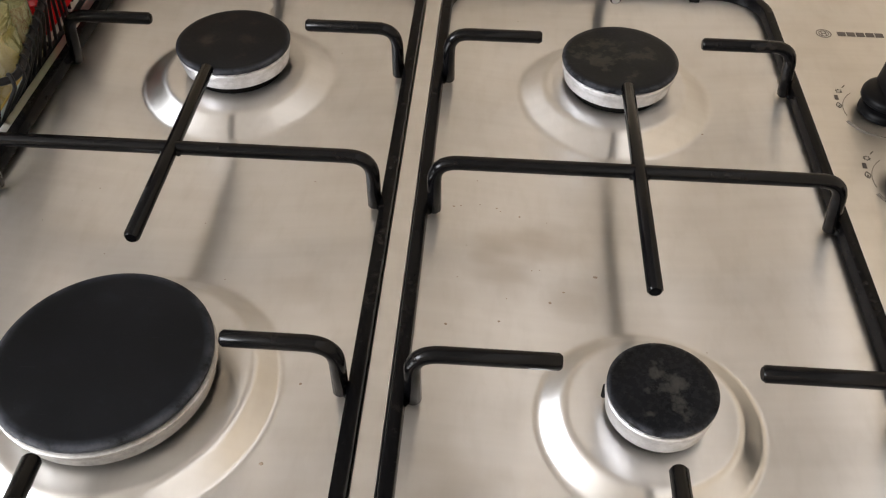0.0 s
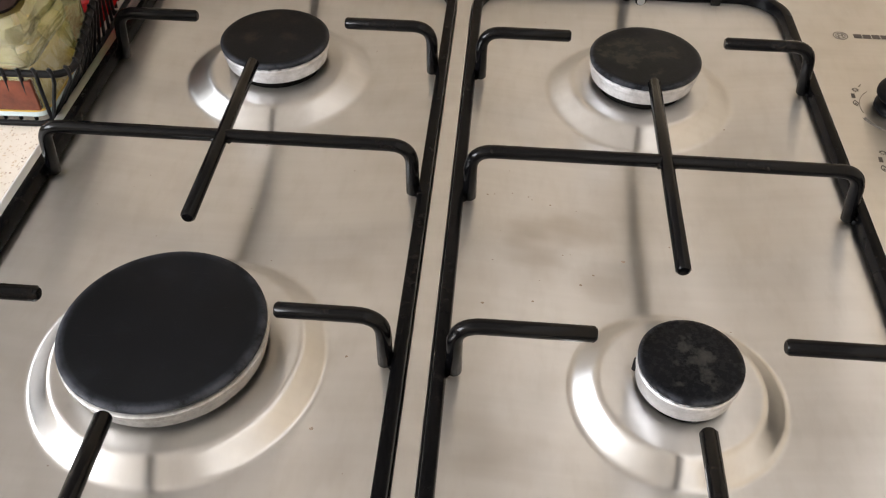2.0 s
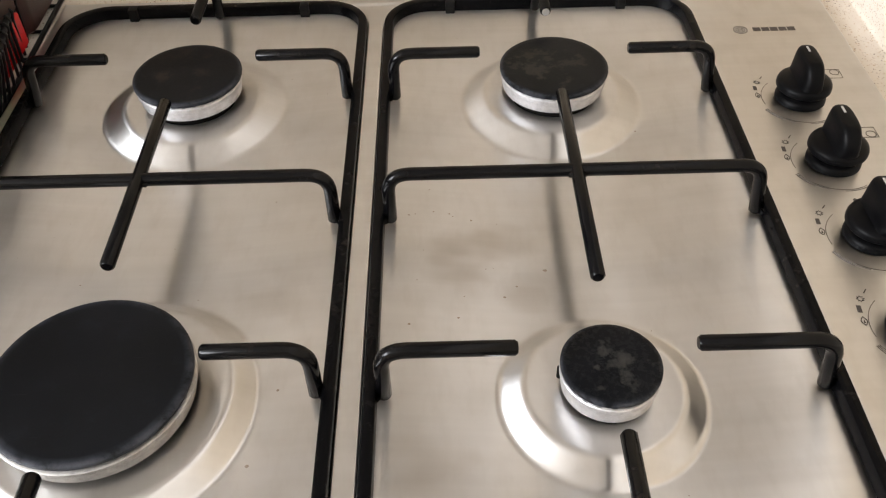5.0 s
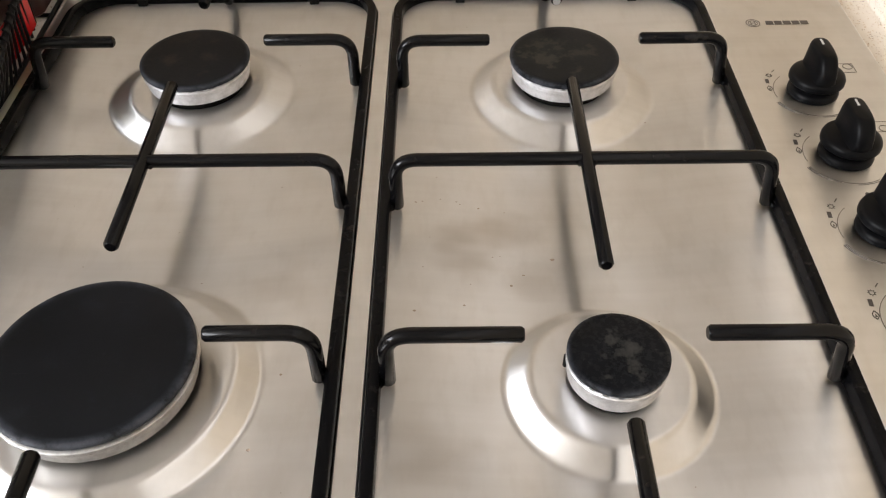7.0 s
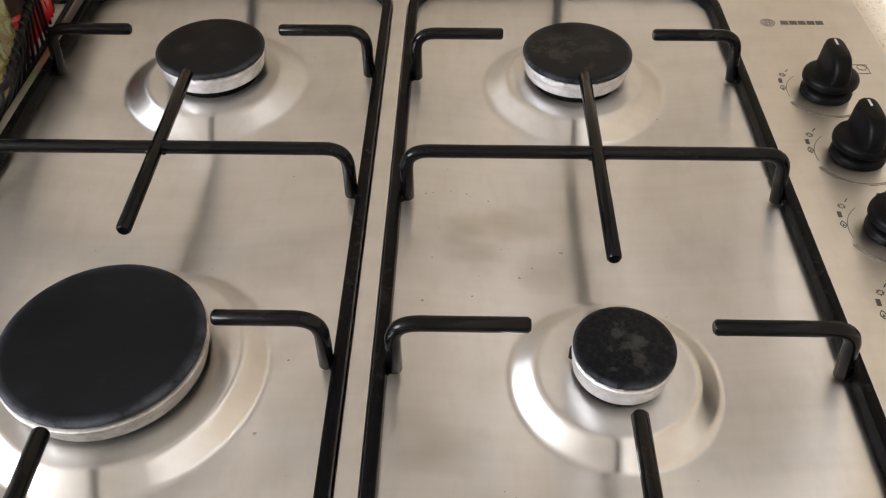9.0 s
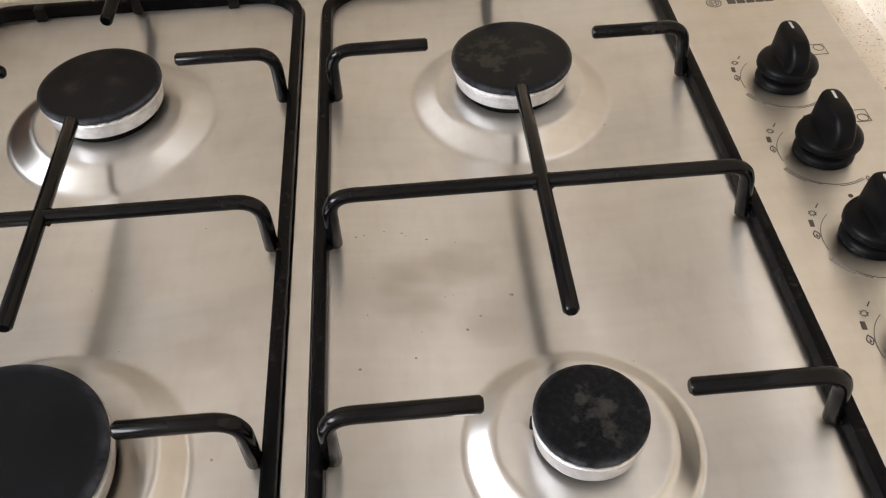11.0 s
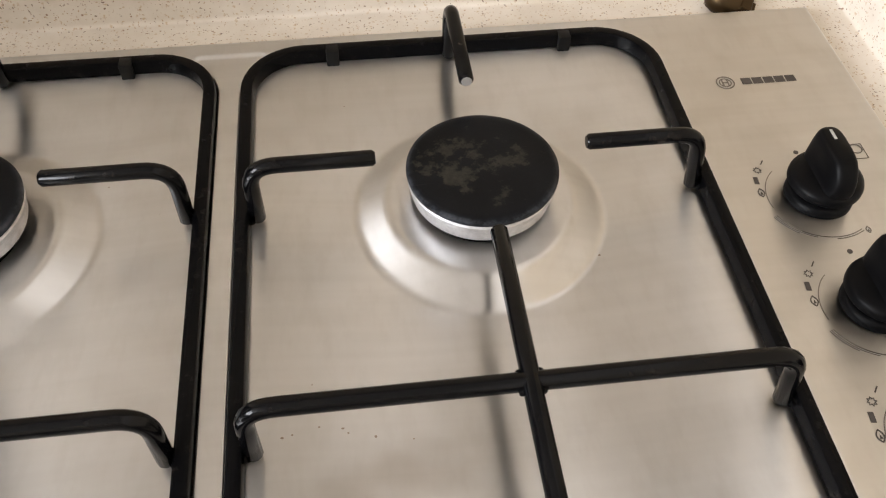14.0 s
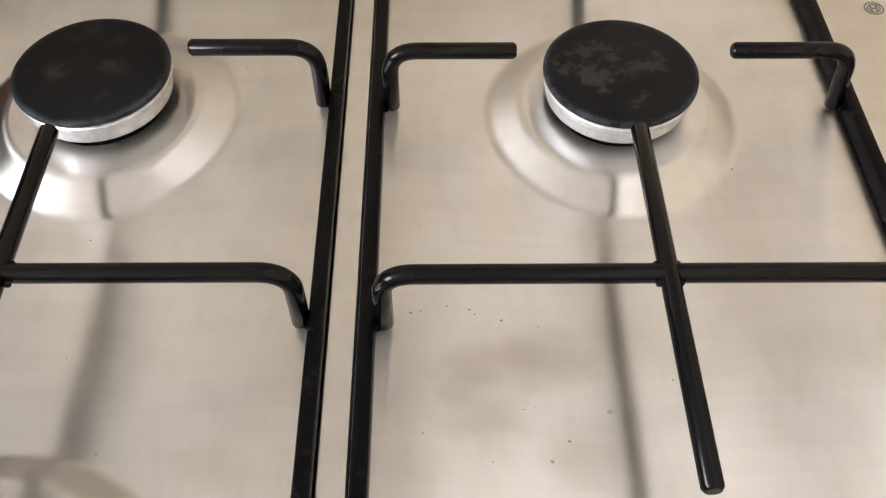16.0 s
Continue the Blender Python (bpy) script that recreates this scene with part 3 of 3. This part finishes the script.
# ---- burners ----
def burner(name, spec, cap_mat, cap_label, wide=1.0, metal=ALU):
    cx, cy, rc = spec[:3]
    base = H - WELL + RISE
    th = thing("burner", name, "gas burner", "burners of the hob", (cx, cy, base))
    top = 0.9264 - base
    # seat and throat on the plateau, coloured black for the shade under the crown
    part("throat", lathe([(0.0, -0.0038), (rc * 0.76, -0.0038), (rc * 0.76, 0.0006), (rc * 0.80, 0.0075), (0, 0.0075)], 64), DARK, th)
    low, high = (0.0056 if name.startswith("rear") else 0.0048), top - 0.0042
    crown = lathe([(0.0, low + 0.0016), (rc * 0.80, low + 0.0016), (rc * 0.915, low), (rc * 0.930, low + 0.0004), (rc * 0.940, low + 0.0018), (rc * 0.945, low + 0.0035), (rc * 0.950, high - 0.0046), (rc * 0.957, high - 0.0040), (rc * 0.978, high - 0.0034), (rc * 0.982, high - 0.0012), (rc * 0.962, high - 0.0006), (0.0, high - 0.0006)], 72)
    for v in crown.verts:
        v.co.x, v.co.y = v.co.x * wide, v.co.y * wide
    part("crown", crown, metal, th, "silvery cast aluminium burner crown")
    teeth = bmesh.new()
    n = max(20, round(rc * 900))
    for i in range(n):
        a = 2 * math.pi * i / n
        r0, r1, w = rc * 0.82, rc * 0.955, math.pi * rc / n * 0.62
        c, s = math.cos(a), math.sin(a)
        vs = []
        for z in (high - 0.0008, high + 0.0004):
            for r, side in ((r0, -w), (r1, -w), (r1, w), (r0, w)):
                vs.append(teeth.verts.new((r * c - side * s, r * s + side * c, z)))
        for f in ((0, 1, 2, 3), (4, 5, 6, 7), (0, 1, 5, 4), (1, 2, 6, 5), (2, 3, 7, 6), (3, 0, 4, 7)):
            teeth.faces.new([vs[k] for k in f])
    part("flame_teeth", teeth, metal, th, smooth=False)
    cap = lathe([(0.0, high + 0.0004), (rc * 0.97, high + 0.0004), (rc * 0.992, high + 0.0009), (rc, high + 0.0019), (rc * 0.997, high + 0.0030), (rc - 0.0010, high + 0.0038), (rc - 0.0024, top - 0.0001), (rc * 0.86, top), (rc * 0.4, top + 0.0001), (0.0, top + 0.0001)], 96)
    part("cap", cap, cap_mat, th, cap_label)
    return th


burner("rear gas burner with a burnt patchy black cap", BURNERS["rear_right"], CAP_BURNT, "black enamel cap with brown burnt patches")
burner("rear gas burner with a dull brownish black cap", BURNERS["rear_left"], CAP_BROWN, "dull brown-black enamel cap")
aux = burner("small gas burner with a stained black cap", BURNERS["front_right"], CAP_STAINED, "small black enamel cap with grey stains", 1.02)
burner("large wide gas burner with a smooth black cap", BURNERS["front_left"], CAP_BIG, "wide smooth black enamel cap", 1.03, ALU_DULL)
plug = lathe([(0, -0.004), (0.0013, -0.004), (0.0013, 0.003), (0.0006, 0.0042), (0, 0.0042)], 10, centre=(-0.0222, 0.004, 0.0095))
part("igniter", plug, DARK, aux)

# ---- pan supports ----
ROD = 0.0037
ARM_Z = 0.9398
RAIL_Z0, RAIL_Z1 = 0.9042, 0.9132


def pan_support(label, gx0, gx1, tips, splay):
    """A grate: a rail bent round the well, six bent arms and a cross. tips: where the arms end."""
    g = thing("pan_support", label, "pan support", "pan supports of the hob")
    gy0, gy1 = -0.2350, 0.2350
    rad = 0.030
    loop = []
    for cx, cy, a0 in ((gx1 - rad, gy1 - rad, 0), (gx0 + rad, gy1 - rad, 90), (gx0 + rad, gy0 + rad, 180), (gx1 - rad, gy0 + rad, 270)):
        for i in range(11):
            a = radians(a0 + 9 * i)
            loop.append((cx + rad * math.cos(a), cy + rad * math.sin(a), (RAIL_Z0 + RAIL_Z1) / 2))
    part("rail", sweep(loop, bar_section(0.0064, RAIL_Z1 - RAIL_Z0, 0.0012), closed=True), RAIL, g, "black enamelled flat steel rail")
    inner0, inner1 = gx0 + 0.0027 + ROD, gx1 - 0.0027 - ROD
    knee0, knee1 = inner0 + splay[0], inner1 - splay[1]
    iy0, iy1 = gy0 + 0.0024 + ROD, gy1 - 0.0024 - ROD
    foot = 0.9062
    bend = 0.0125

    def arm(points):
        part("arm", end_capped(rounded_path(points, bend, 8), ROD), ENAMEL, g)
        for x, y, z in points:
            if z < ARM_Z - 0.01:
                bead = bmesh.new()
                bmesh.ops.create_icosphere(bead, subdivisions=2, radius=0.0022)
                off = Vector((0.003 if x > (gx0 + gx1) / 2 else -0.003, -0.0022, 0.0012)) if gy0 + 0.01 < y < gy1 - 0.01 else Vector((0.0022, 0.003 if y > 0 else -0.003, 0.0012))
                for v in bead.verts:
                    v.co = Vector((x, y, z)) + off + v.co * (0.8 + 0.5 * noise.noise(v.co * 900 + Vector((x, y, z)) * 300))
                part("weld_bead", bead, RAIL, g)

    for key in ("rear", "front"):
        l, r, y = tips[key]
        arm([(l, y, ARM_Z), (knee0, y, ARM_Z), (inner0, y, foot)])
        arm([(r, y, ARM_Z), (knee1, y, ARM_Z), (inner1, y, foot)])
    mid = tips["x"]
    arm([(inner0, tips["y"], foot), (knee0, tips["y"], ARM_Z), (knee1, tips["y"], ARM_Z), (inner1, tips["y"], foot)])
    part("cross_arm", end_capped([(mid, tips["cross"][0], ARM_Z + 0.0006), (mid, 0.0, ARM_Z + 0.0006), (mid, tips["cross"][1], ARM_Z + 0.0006)], ROD), ENAMEL, g)
    for sx, sy in ((1, 1), (1, -1), (-1, 1), (-1, -1)):
        bead = bmesh.new()
        bmesh.ops.create_icosphere(bead, subdivisions=2, radius=0.0019)
        for v in bead.verts:
            v.co = Vector((mid + sx * ROD * 1.02, tips["y"] + sy * ROD * 1.02, ARM_Z - 0.0004)) + v.co * (0.85 + 0.4 * noise.noise(v.co * 800 + Vector((sx, sy, mid)) * 7))
        part("weld_bead", bead, ENAMEL, g)
    arm([(mid, tips["back"], ARM_Z), (mid, iy1, ARM_Z), (mid, iy1, foot)])
    arm([(mid, tips["near"], ARM_Z), (mid, iy0, ARM_Z), (mid, iy0, foot)])
    # rubber feet clipped over the rail
    for fx in (gx0 + 0.0450, gx1 - 0.0450):
        for fy, s in ((gy1, 1), (gy0, -1)):
            f = box(fx - 0.0034, fx + 0.0034, min(fy - s * 0.0060, fy + s * 0.0010), max(fy - s * 0.0060, fy + s * 0.0010), H - 0.0060, RAIL_Z1 + 0.0003, 0.0007)
            part("rubber_foot", f, RUBBER, g)
    for x, y, s in tips["worn"]:
        d = lathe([(0, 0.0), (ROD * 0.70, 0.0), (ROD * 0.70, 0.0004), (0, 0.0005)], 12)
        bmesh.ops.rotate(d, verts=d.verts, matrix=(Euler((radians(90), 0, 0)) if s == "y" else Euler((0, radians(90), 0))).to_matrix())
        bmesh.ops.translate(d, verts=d.verts, vec=(x, y, ARM_Z))
        part("worn_end", d, BARE, g, "bare worn metal end")
    return g


pan_support("black enamelled wire pan support over the control side burners", 0.0097, 0.2275,
            dict(rear=(0.0712, 0.1650, 0.1195), front=(0.0770, 0.1560, -0.1175), x=0.1178, y=0.0018, cross=(0.0730, -0.0778), back=0.1660, near=-0.1620, worn=((0.1178, 0.1660, "y"), (0.0712, 0.1195, "x"))), (0.0, 0.0035))
pan_support("black enamelled wire pan support over the large burner", -0.2275, -0.0092,
            dict(rear=(-0.1654, -0.0705, 0.1221), front=(-0.1690, -0.0630, -0.1155), x=-0.1175, y=0.0030, cross=(0.0730, -0.0626), back=0.1660, near=-0.1745, worn=()), (0.0035, 0.0))


# ---- knobs ----
def knob(cx, cy):
    k = thing("control_knob", "black plastic hob control knob in off position", "knob", "knobs of the hob", (cx, cy, H))
    part("flange", lathe([(0, 0.0003), (0.0148, 0.0003), (0.0157, 0.0012), (0.0157, 0.0032), (0.0148, 0.0050), (0.0130, 0.0060), (0, 0.0060)], 48), KNOB, k)
    part("skirt", lathe([(0, 0.0048), (0.0120, 0.0048), (0.0122, 0.0070), (0.0160, 0.0092), (0.0170, 0.0104), (0.0170, 0.0126), (0.0164, 0.0142), (0.0145, 0.0154), (0.0100, 0.0164), (0, 0.0168)], 56), KNOB, k)
    # a blade across the knob: its flanks sweep out into the skirt, its ends run to a ridge
    g = bmesh.new()
    rows = []
    n = 40
    for z, half_l, half_w, sharp, shift in ((0.0148, 0.0160, 0.0092, 0.8, 0.0), (0.0160, 0.0163, 0.0078, 0.65, 0.0), (0.0178, 0.0164, 0.0070, 0.58, 0.0), (0.0205, 0.0162, 0.0066, 0.55, 0.0),
                                            (0.0240, 0.0155, 0.0064, 0.55, 0.0004), (0.0272, 0.0142, 0.0062, 0.55, 0.0012), (0.0298, 0.0126, 0.0057, 0.55, 0.0022), (0.0311, 0.0112, 0.0050, 0.6, 0.0029), (0.0316, 0.0096, 0.0040, 0.6, 0.0032)):
        ring = []
        for i in range(n):
            a = 2 * math.pi * i / n
            c, q = math.cos(a), math.sin(a)
            ring.append(g.verts.new((half_w * math.copysign(abs(c) ** sharp, c), shift + half_l * math.copysign(abs(q) ** min(sharp, 1.0), q), z)))
        rows.append(ring)
    for a, b in zip(rows, rows[1:]):
        for i in range(len(a)):
            j = (i + 1) % len(a)
            g.faces.new((a[i], a[j], b[j], b[i]))
    g.faces.new(rows[-1])
    g.faces.new(rows[0])
    grip = part("grip", g, KNOB, k)
    part("pointer_line", box(-0.0007, 0.0007, 0.0056, 0.0118, 0.0306, 0.0318, 0.0002), WHITE, grip, "white pointer line")
    return k


first = knob(*KNOBS[0])
for x, y in KNOBS[1:]:
    copy_thing(first, pose(x, y, H))

# ---- gas fitting behind the hob ----
fit_ = thing("gas_pipe_fitting", "tarnished brass gas pipe fitting on the worktop behind the hob", "pipe fitting", at=(0.2880, 0.2610, COUNTER + 0.0045))
body = lathe([(0, -0.014), (0.0045, -0.0135), (0.0078, -0.011), (0.0094, -0.006), (0.0097, 0.002), (0.0092, 0.004), (0, 0.004)], 28)
bmesh.ops.rotate(body, verts=body.verts, matrix=Euler((0, radians(90), 0)).to_matrix())
part("elbow", body, BRASS, fit_)
fit_.rotation_euler = (0, radians(22), radians(-14))
nut = lathe([(0, 0.004), (0.0086, 0.004), (0.0094, 0.005), (0.0094, 0.011), (0.0086, 0.012), (0.006, 0.012), (0.006, 0.015), (0, 0.015)], 6)
bmesh.ops.rotate(nut, verts=nut.verts, matrix=Euler((0, radians(90), 0)).to_matrix())
part("nut", nut, BRASS, fit_, smooth=False)


# ---- wire basket with bottles ----
TURN, PIVOT = radians(1.5), (-0.2420, 0.0480)    # the basket stands a little askew, its rim bent aslant
LEAN = 0.20


def turned(x, y):
    dx, dy = x - PIVOT[0], y - PIVOT[1]
    return (PIVOT[0] + dx * math.cos(TURN) - dy * math.sin(TURN), PIVOT[1] + dx * math.sin(TURN) + dy * math.cos(TURN))


def basket():
    b = thing("wire_basket", "black coated wire basket standing on the worktop", "basket")
    b.rotation_euler = (0, 0, TURN)
    b.location = (*turned(0, 0), 0)
    x0, x1, y0, y1 = -0.463, -0.2420, 0.0480, 0.2735
    z0, z1 = COUNTER + 0.0022, 0.9385

    def loop(gx, gy, rad, arc_steps, side_x, side_y):
        """Points round a rectangle with round corners, so many on each corner and side."""
        out = []
        corners = ((x1 + gx - rad, y1 + gy - rad, 0), (x0 - gx + rad, y1 + gy - rad, 90), (x0 - gx + rad, y0 - gy + rad, 180), (x1 + gx - rad, y0 - gy + rad, 270))
        for k, (cx, cy, a0) in enumerate(corners):
            for i in range(arc_steps + 1):
                a = radians(a0 + 90 * i / arc_steps)
                out.append(Vector((cx + rad * math.cos(a), cy + rad * math.sin(a), 0)))
            nx_, ny_, b0 = corners[(k + 1) % 4]
            a = radians(a0 + 90)
            end = Vector((nx_ + rad * math.cos(a), ny_ + rad * math.sin(a), 0))
            n = side_x if k % 2 == 0 else side_y
            start = out[-1]
            out += [start.lerp(end, i / n) for i in range(1, n)]
        return out

    def at(p, z):
        return Vector((p.x, p.y, z))

    def slant(p):
        return Vector((p.x - LEAN * (p.y - y0), p.y, 0))

    part("rim", sweep([at(slant(p), z1) for p in loop(0.0225, -0.004, 0.013, 12, 6, 6)], round_section(0.0023, 10), closed=True), WIRE, b)
    part("base_ring", sweep([at(p, z0) for p in loop(0, 0, 0.007, 12, 6, 6)], round_section(0.0019, 10), closed=True), WIRE, b)
    mid = Vector(((x0 + x1) / 2, (y0 + y1) / 2, 0))
    for hi in loop(0.0225, -0.004, 0.013, 2, 25, 19):
        hi = slant(hi)
        lo = Vector((max(min(hi.x, x1), x0), max(min(hi.y, y1), y0), 0))
        out = (hi - mid).normalized()
        path = [at(hi - out * 0.0010, z1 + 0.0026), at(hi + out * 0.0010, z1 + 0.0032), at(hi + out * 0.0028, z1 + 0.0006), at(hi + out * 0.0014, z1 - 0.0050), at(lo, z0)]
        part("upright_wire", sweep(path, round_section(0.0012, 8)), WIRE, b)
    for j in range(6):
        y = y0 + (y1 - y0) * (j + 0.5) / 6
        part("floor_wire", sweep([(x0, y, z0), (x1, y, z0)], round_section(0.0014, 8)), WIRE, b)
    return b


basket()
BASE = COUNTER + 0.0046


def square_rings(levels, n=6, wave=0.0):
    """Stacked squares with round corners; wave lifts the upper rings in lobes, two to a side."""
    bm = bmesh.new()
    top_z = levels[-1][0]
    rows = []
    for z, half, r in levels:
        ring = []
        for sx, sy, a0 in ((1, 1, 0), (-1, 1, 90), (-1, -1, 180), (1, -1, 270)):
            for i in range(n):
                a = radians(a0 + 90 * i / (n - 1))
                ring.append(bm.verts.new((sx * (half - r) + r * math.cos(a), sy * (half - r) + r * math.sin(a), z)))
        full = []
        for i, v in enumerate(ring):
            w = ring[(i + 1) % len(ring)]
            full.append(v)
            if wave and (v.co - w.co).length > half * 0.6:
                full += [bm.verts.new(v.co.lerp(w.co, k / 12)) for k in range(1, 12)]
        for v in full:
            v.co.z += wave * (z / top_z) ** 2 * math.cos(v.co.x / half * 2 * math.pi) * math.cos(v.co.y / half * 2 * math.pi)
        rows.append(full)
    for a, b in zip(rows, rows[1:]):
        for i in range(len(a)):
            j = (i + 1) % len(a)
            bm.faces.new((a[i], a[j], b[j], b[i]))
    bm.faces.new(rows[0])
    bm.faces.new(rows[-1])
    return bm


def bottle(x, y, turn, half=0.033, tall=0.26):
    t = thing("oil_bottle", "square clear glass bottle of pale yellow oil with a maroon label", "bottle", "bottles in the basket", (x, y, BASE))
    t.rotation_euler = (0, 0, radians(turn))
    part("filled_body", square_rings([(0, half - 0.004, 0.006), (0.003, half, 0.009), (0.030, half, 0.009), (0.033, half - 0.0016, 0.009), (0.036, half, 0.009), (0.044, half, 0.009), (0.047, half - 0.0018, 0.009), (0.0490, half - 0.0018, 0.009), (0.053, half, 0.009), (0.060, half - 0.0004, 0.009), (0.064, half - 0.004, 0.009)], wave=0.0013), OIL, t, "pale yellow-green oil behind ribbed glass")
    glass = part("glass", square_rings([(0.0680, half - 0.003, 0.009), (tall * 0.62, half, 0.008), (tall * 0.74, half * 0.55, half * 0.5), (tall * 0.8, 0.013, 0.0125), (tall, 0.013, 0.0125)]), GLASS, t)
    part("label_panel", box(-half + 0.002, half - 0.004, -half - 0.0006, -half + 0.004, 0.0056, 0.0265, 0.0004), LABEL, t, "maroon paper label")
    bm = square_rings([(0.0008, half + 0.0003, 0.009), (0.0044, half + 0.0003, 0.009)])
    part("label_foot", bm, LABEL_BLUE, t, "pale blue label edge")
    bm = square_rings([(0.0044, half + 0.0006, 0.009), (0.0056, half + 0.0006, 0.009)])
    part("label_line", bm, GOLD, t, "gold label line")
    # added fill: its dark colour stands in for what shows through the clear glass
    part("dark_backing", square_rings([(0.0705, half - 0.0022, 0.009), (tall * 0.60, half + 0.0006, 0.008)]), DARKJAR, t, "dark maroon fill standing in for the dark behind the glass")
    part("lid", lathe([(0, tall), (0.0145, tall), (0.0150, tall + 0.002), (0.0150, tall + 0.016), (0.0135, tall + 0.018), (0, tall + 0.018)], 28), DARKJAR, glass)
    return t


bottle(*turned(-0.2760, 0.0835), 2)
slim = thing("slim_bottle", "slim yellow oil bottle beside the wire of the basket", "bottle", at=(*turned(-0.2555, 0.1305), BASE))
part("filled_body", lathe([(0, 0), (0.0105, 0), (0.0118, 0.002), (0.0118, 0.070), (0.007, 0.088), (0.006, 0.104), (0, 0.104)], 28), OIL, slim)
part("cap", lathe([(0, 0.104), (0.0075, 0.104), (0.0080, 0.106), (0.0080, 0.118), (0.0070, 0.120), (0, 0.120)], 24), RUBBER, slim)
bottle(*turned(-0.3455, 0.0845), 2.5)
bottle(*turned(-0.4140, 0.0835), 2)
jar = thing("red_jar", "square red glass jar with a tall dark lid in the basket", "jar", at=(*turned(-0.2755, 0.1725), BASE))
jar.rotation_euler = (0, 0, TURN)
part("glass", square_rings([(0, 0.027, 0.006), (0.002, 0.0300, 0.008), (0.024, 0.0300, 0.008), (0.027, 0.028, 0.008)]), RED, jar)
part("lid", square_rings([(0.0272, 0.0290, 0.008), (0.029, 0.0303, 0.008), (0.128, 0.0303, 0.008), (0.131, 0.028, 0.008)]), DARKJAR, jar)
dark = thing("dark_bottle", "square dark brown plastic bottle in the basket corner", "bottle", at=(*turned(-0.2745, 0.2360), BASE))
dark.rotation_euler = (0, 0, TURN)
part("body", square_rings([(0, 0.027, 0.006), (0.002, 0.0295, 0.009), (0.150, 0.0295, 0.009), (0.182, 0.012, 0.0115), (0.196, 0.012, 0.0115)]), DARKJAR, dark)
part("cap", lathe([(0, 0.196), (0.0135, 0.196), (0.0140, 0.198), (0.0140, 0.212), (0.0125, 0.214), (0, 0.214)], 28), RUBBER, dark)
tub = thing("brown_jar", "tall dark brown plastic jar in the basket", "jar", at=(*turned(-0.3600, 0.1680), BASE))
part("body", lathe([(0, 0), (0.040, 0), (0.043, 0.003), (0.043, 0.265), (0.036, 0.282), (0, 0.282)], 32), DARKJAR, tub)
part("lid", lathe([(0, 0.282), (0.036, 0.282), (0.037, 0.284), (0.037, 0.300), (0.035, 0.303), (0, 0.303)], 32), DARKJAR, tub)


# ---- crumbs and specks left on the steel ----
rng = random.Random(7)
bm = bmesh.new()
spots = [(0.1005, -0.030, 0.0011), (0.077, -0.050, 0.0008), (0.084, -0.042, 0.0006), (0.052, -0.066, 0.0006), (0.027, -0.072, 0.0007),
         (0.126, -0.017, 0.0004), (0.049, 0.012, 0.0005), (0.051, 0.010, 0.0004), (0.026, 0.009, 0.0006), (0.0615, 0.008, 0.0006), (0.040, 0.013, 0.0004),
         (-0.035, -0.110, 0.0007), (-0.044, -0.150, 0.0008), (0.170, 0.088, 0.0006), (0.068, -0.030, 0.0004)]
for _ in range(40):
    spots.append((rng.uniform(-0.20, 0.20), rng.uniform(-0.20, 0.20), rng.uniform(0.0002, 0.00042)))
for x, y, r in spots:
    z = H + float(sheet_height(x, y))
    if any(math.hypot(x - b[3], y - b[4]) < b[6] for b in BURNERS.values()) or abs(x) < 0.02:
        continue
    n = 7
    a0 = rng.uniform(0, 6)
    low = [bm.verts.new((x + r * rng.uniform(0.7, 1.2) * math.cos(a0 + 2 * math.pi * i / n) * 1.4, y + r * rng.uniform(0.7, 1.2) * math.sin(a0 + 2 * math.pi * i / n), z)) for i in range(n)]
    tip = bm.verts.new((x, y, z + r * 0.5))
    for i in range(n):
        bm.faces.new((low[i], low[(i + 1) % n], tip))
tagged(part("crumbs", bm, CRUMB), "tiny brown crumbs and specks on the steel", "crumbs", kind="stuff")
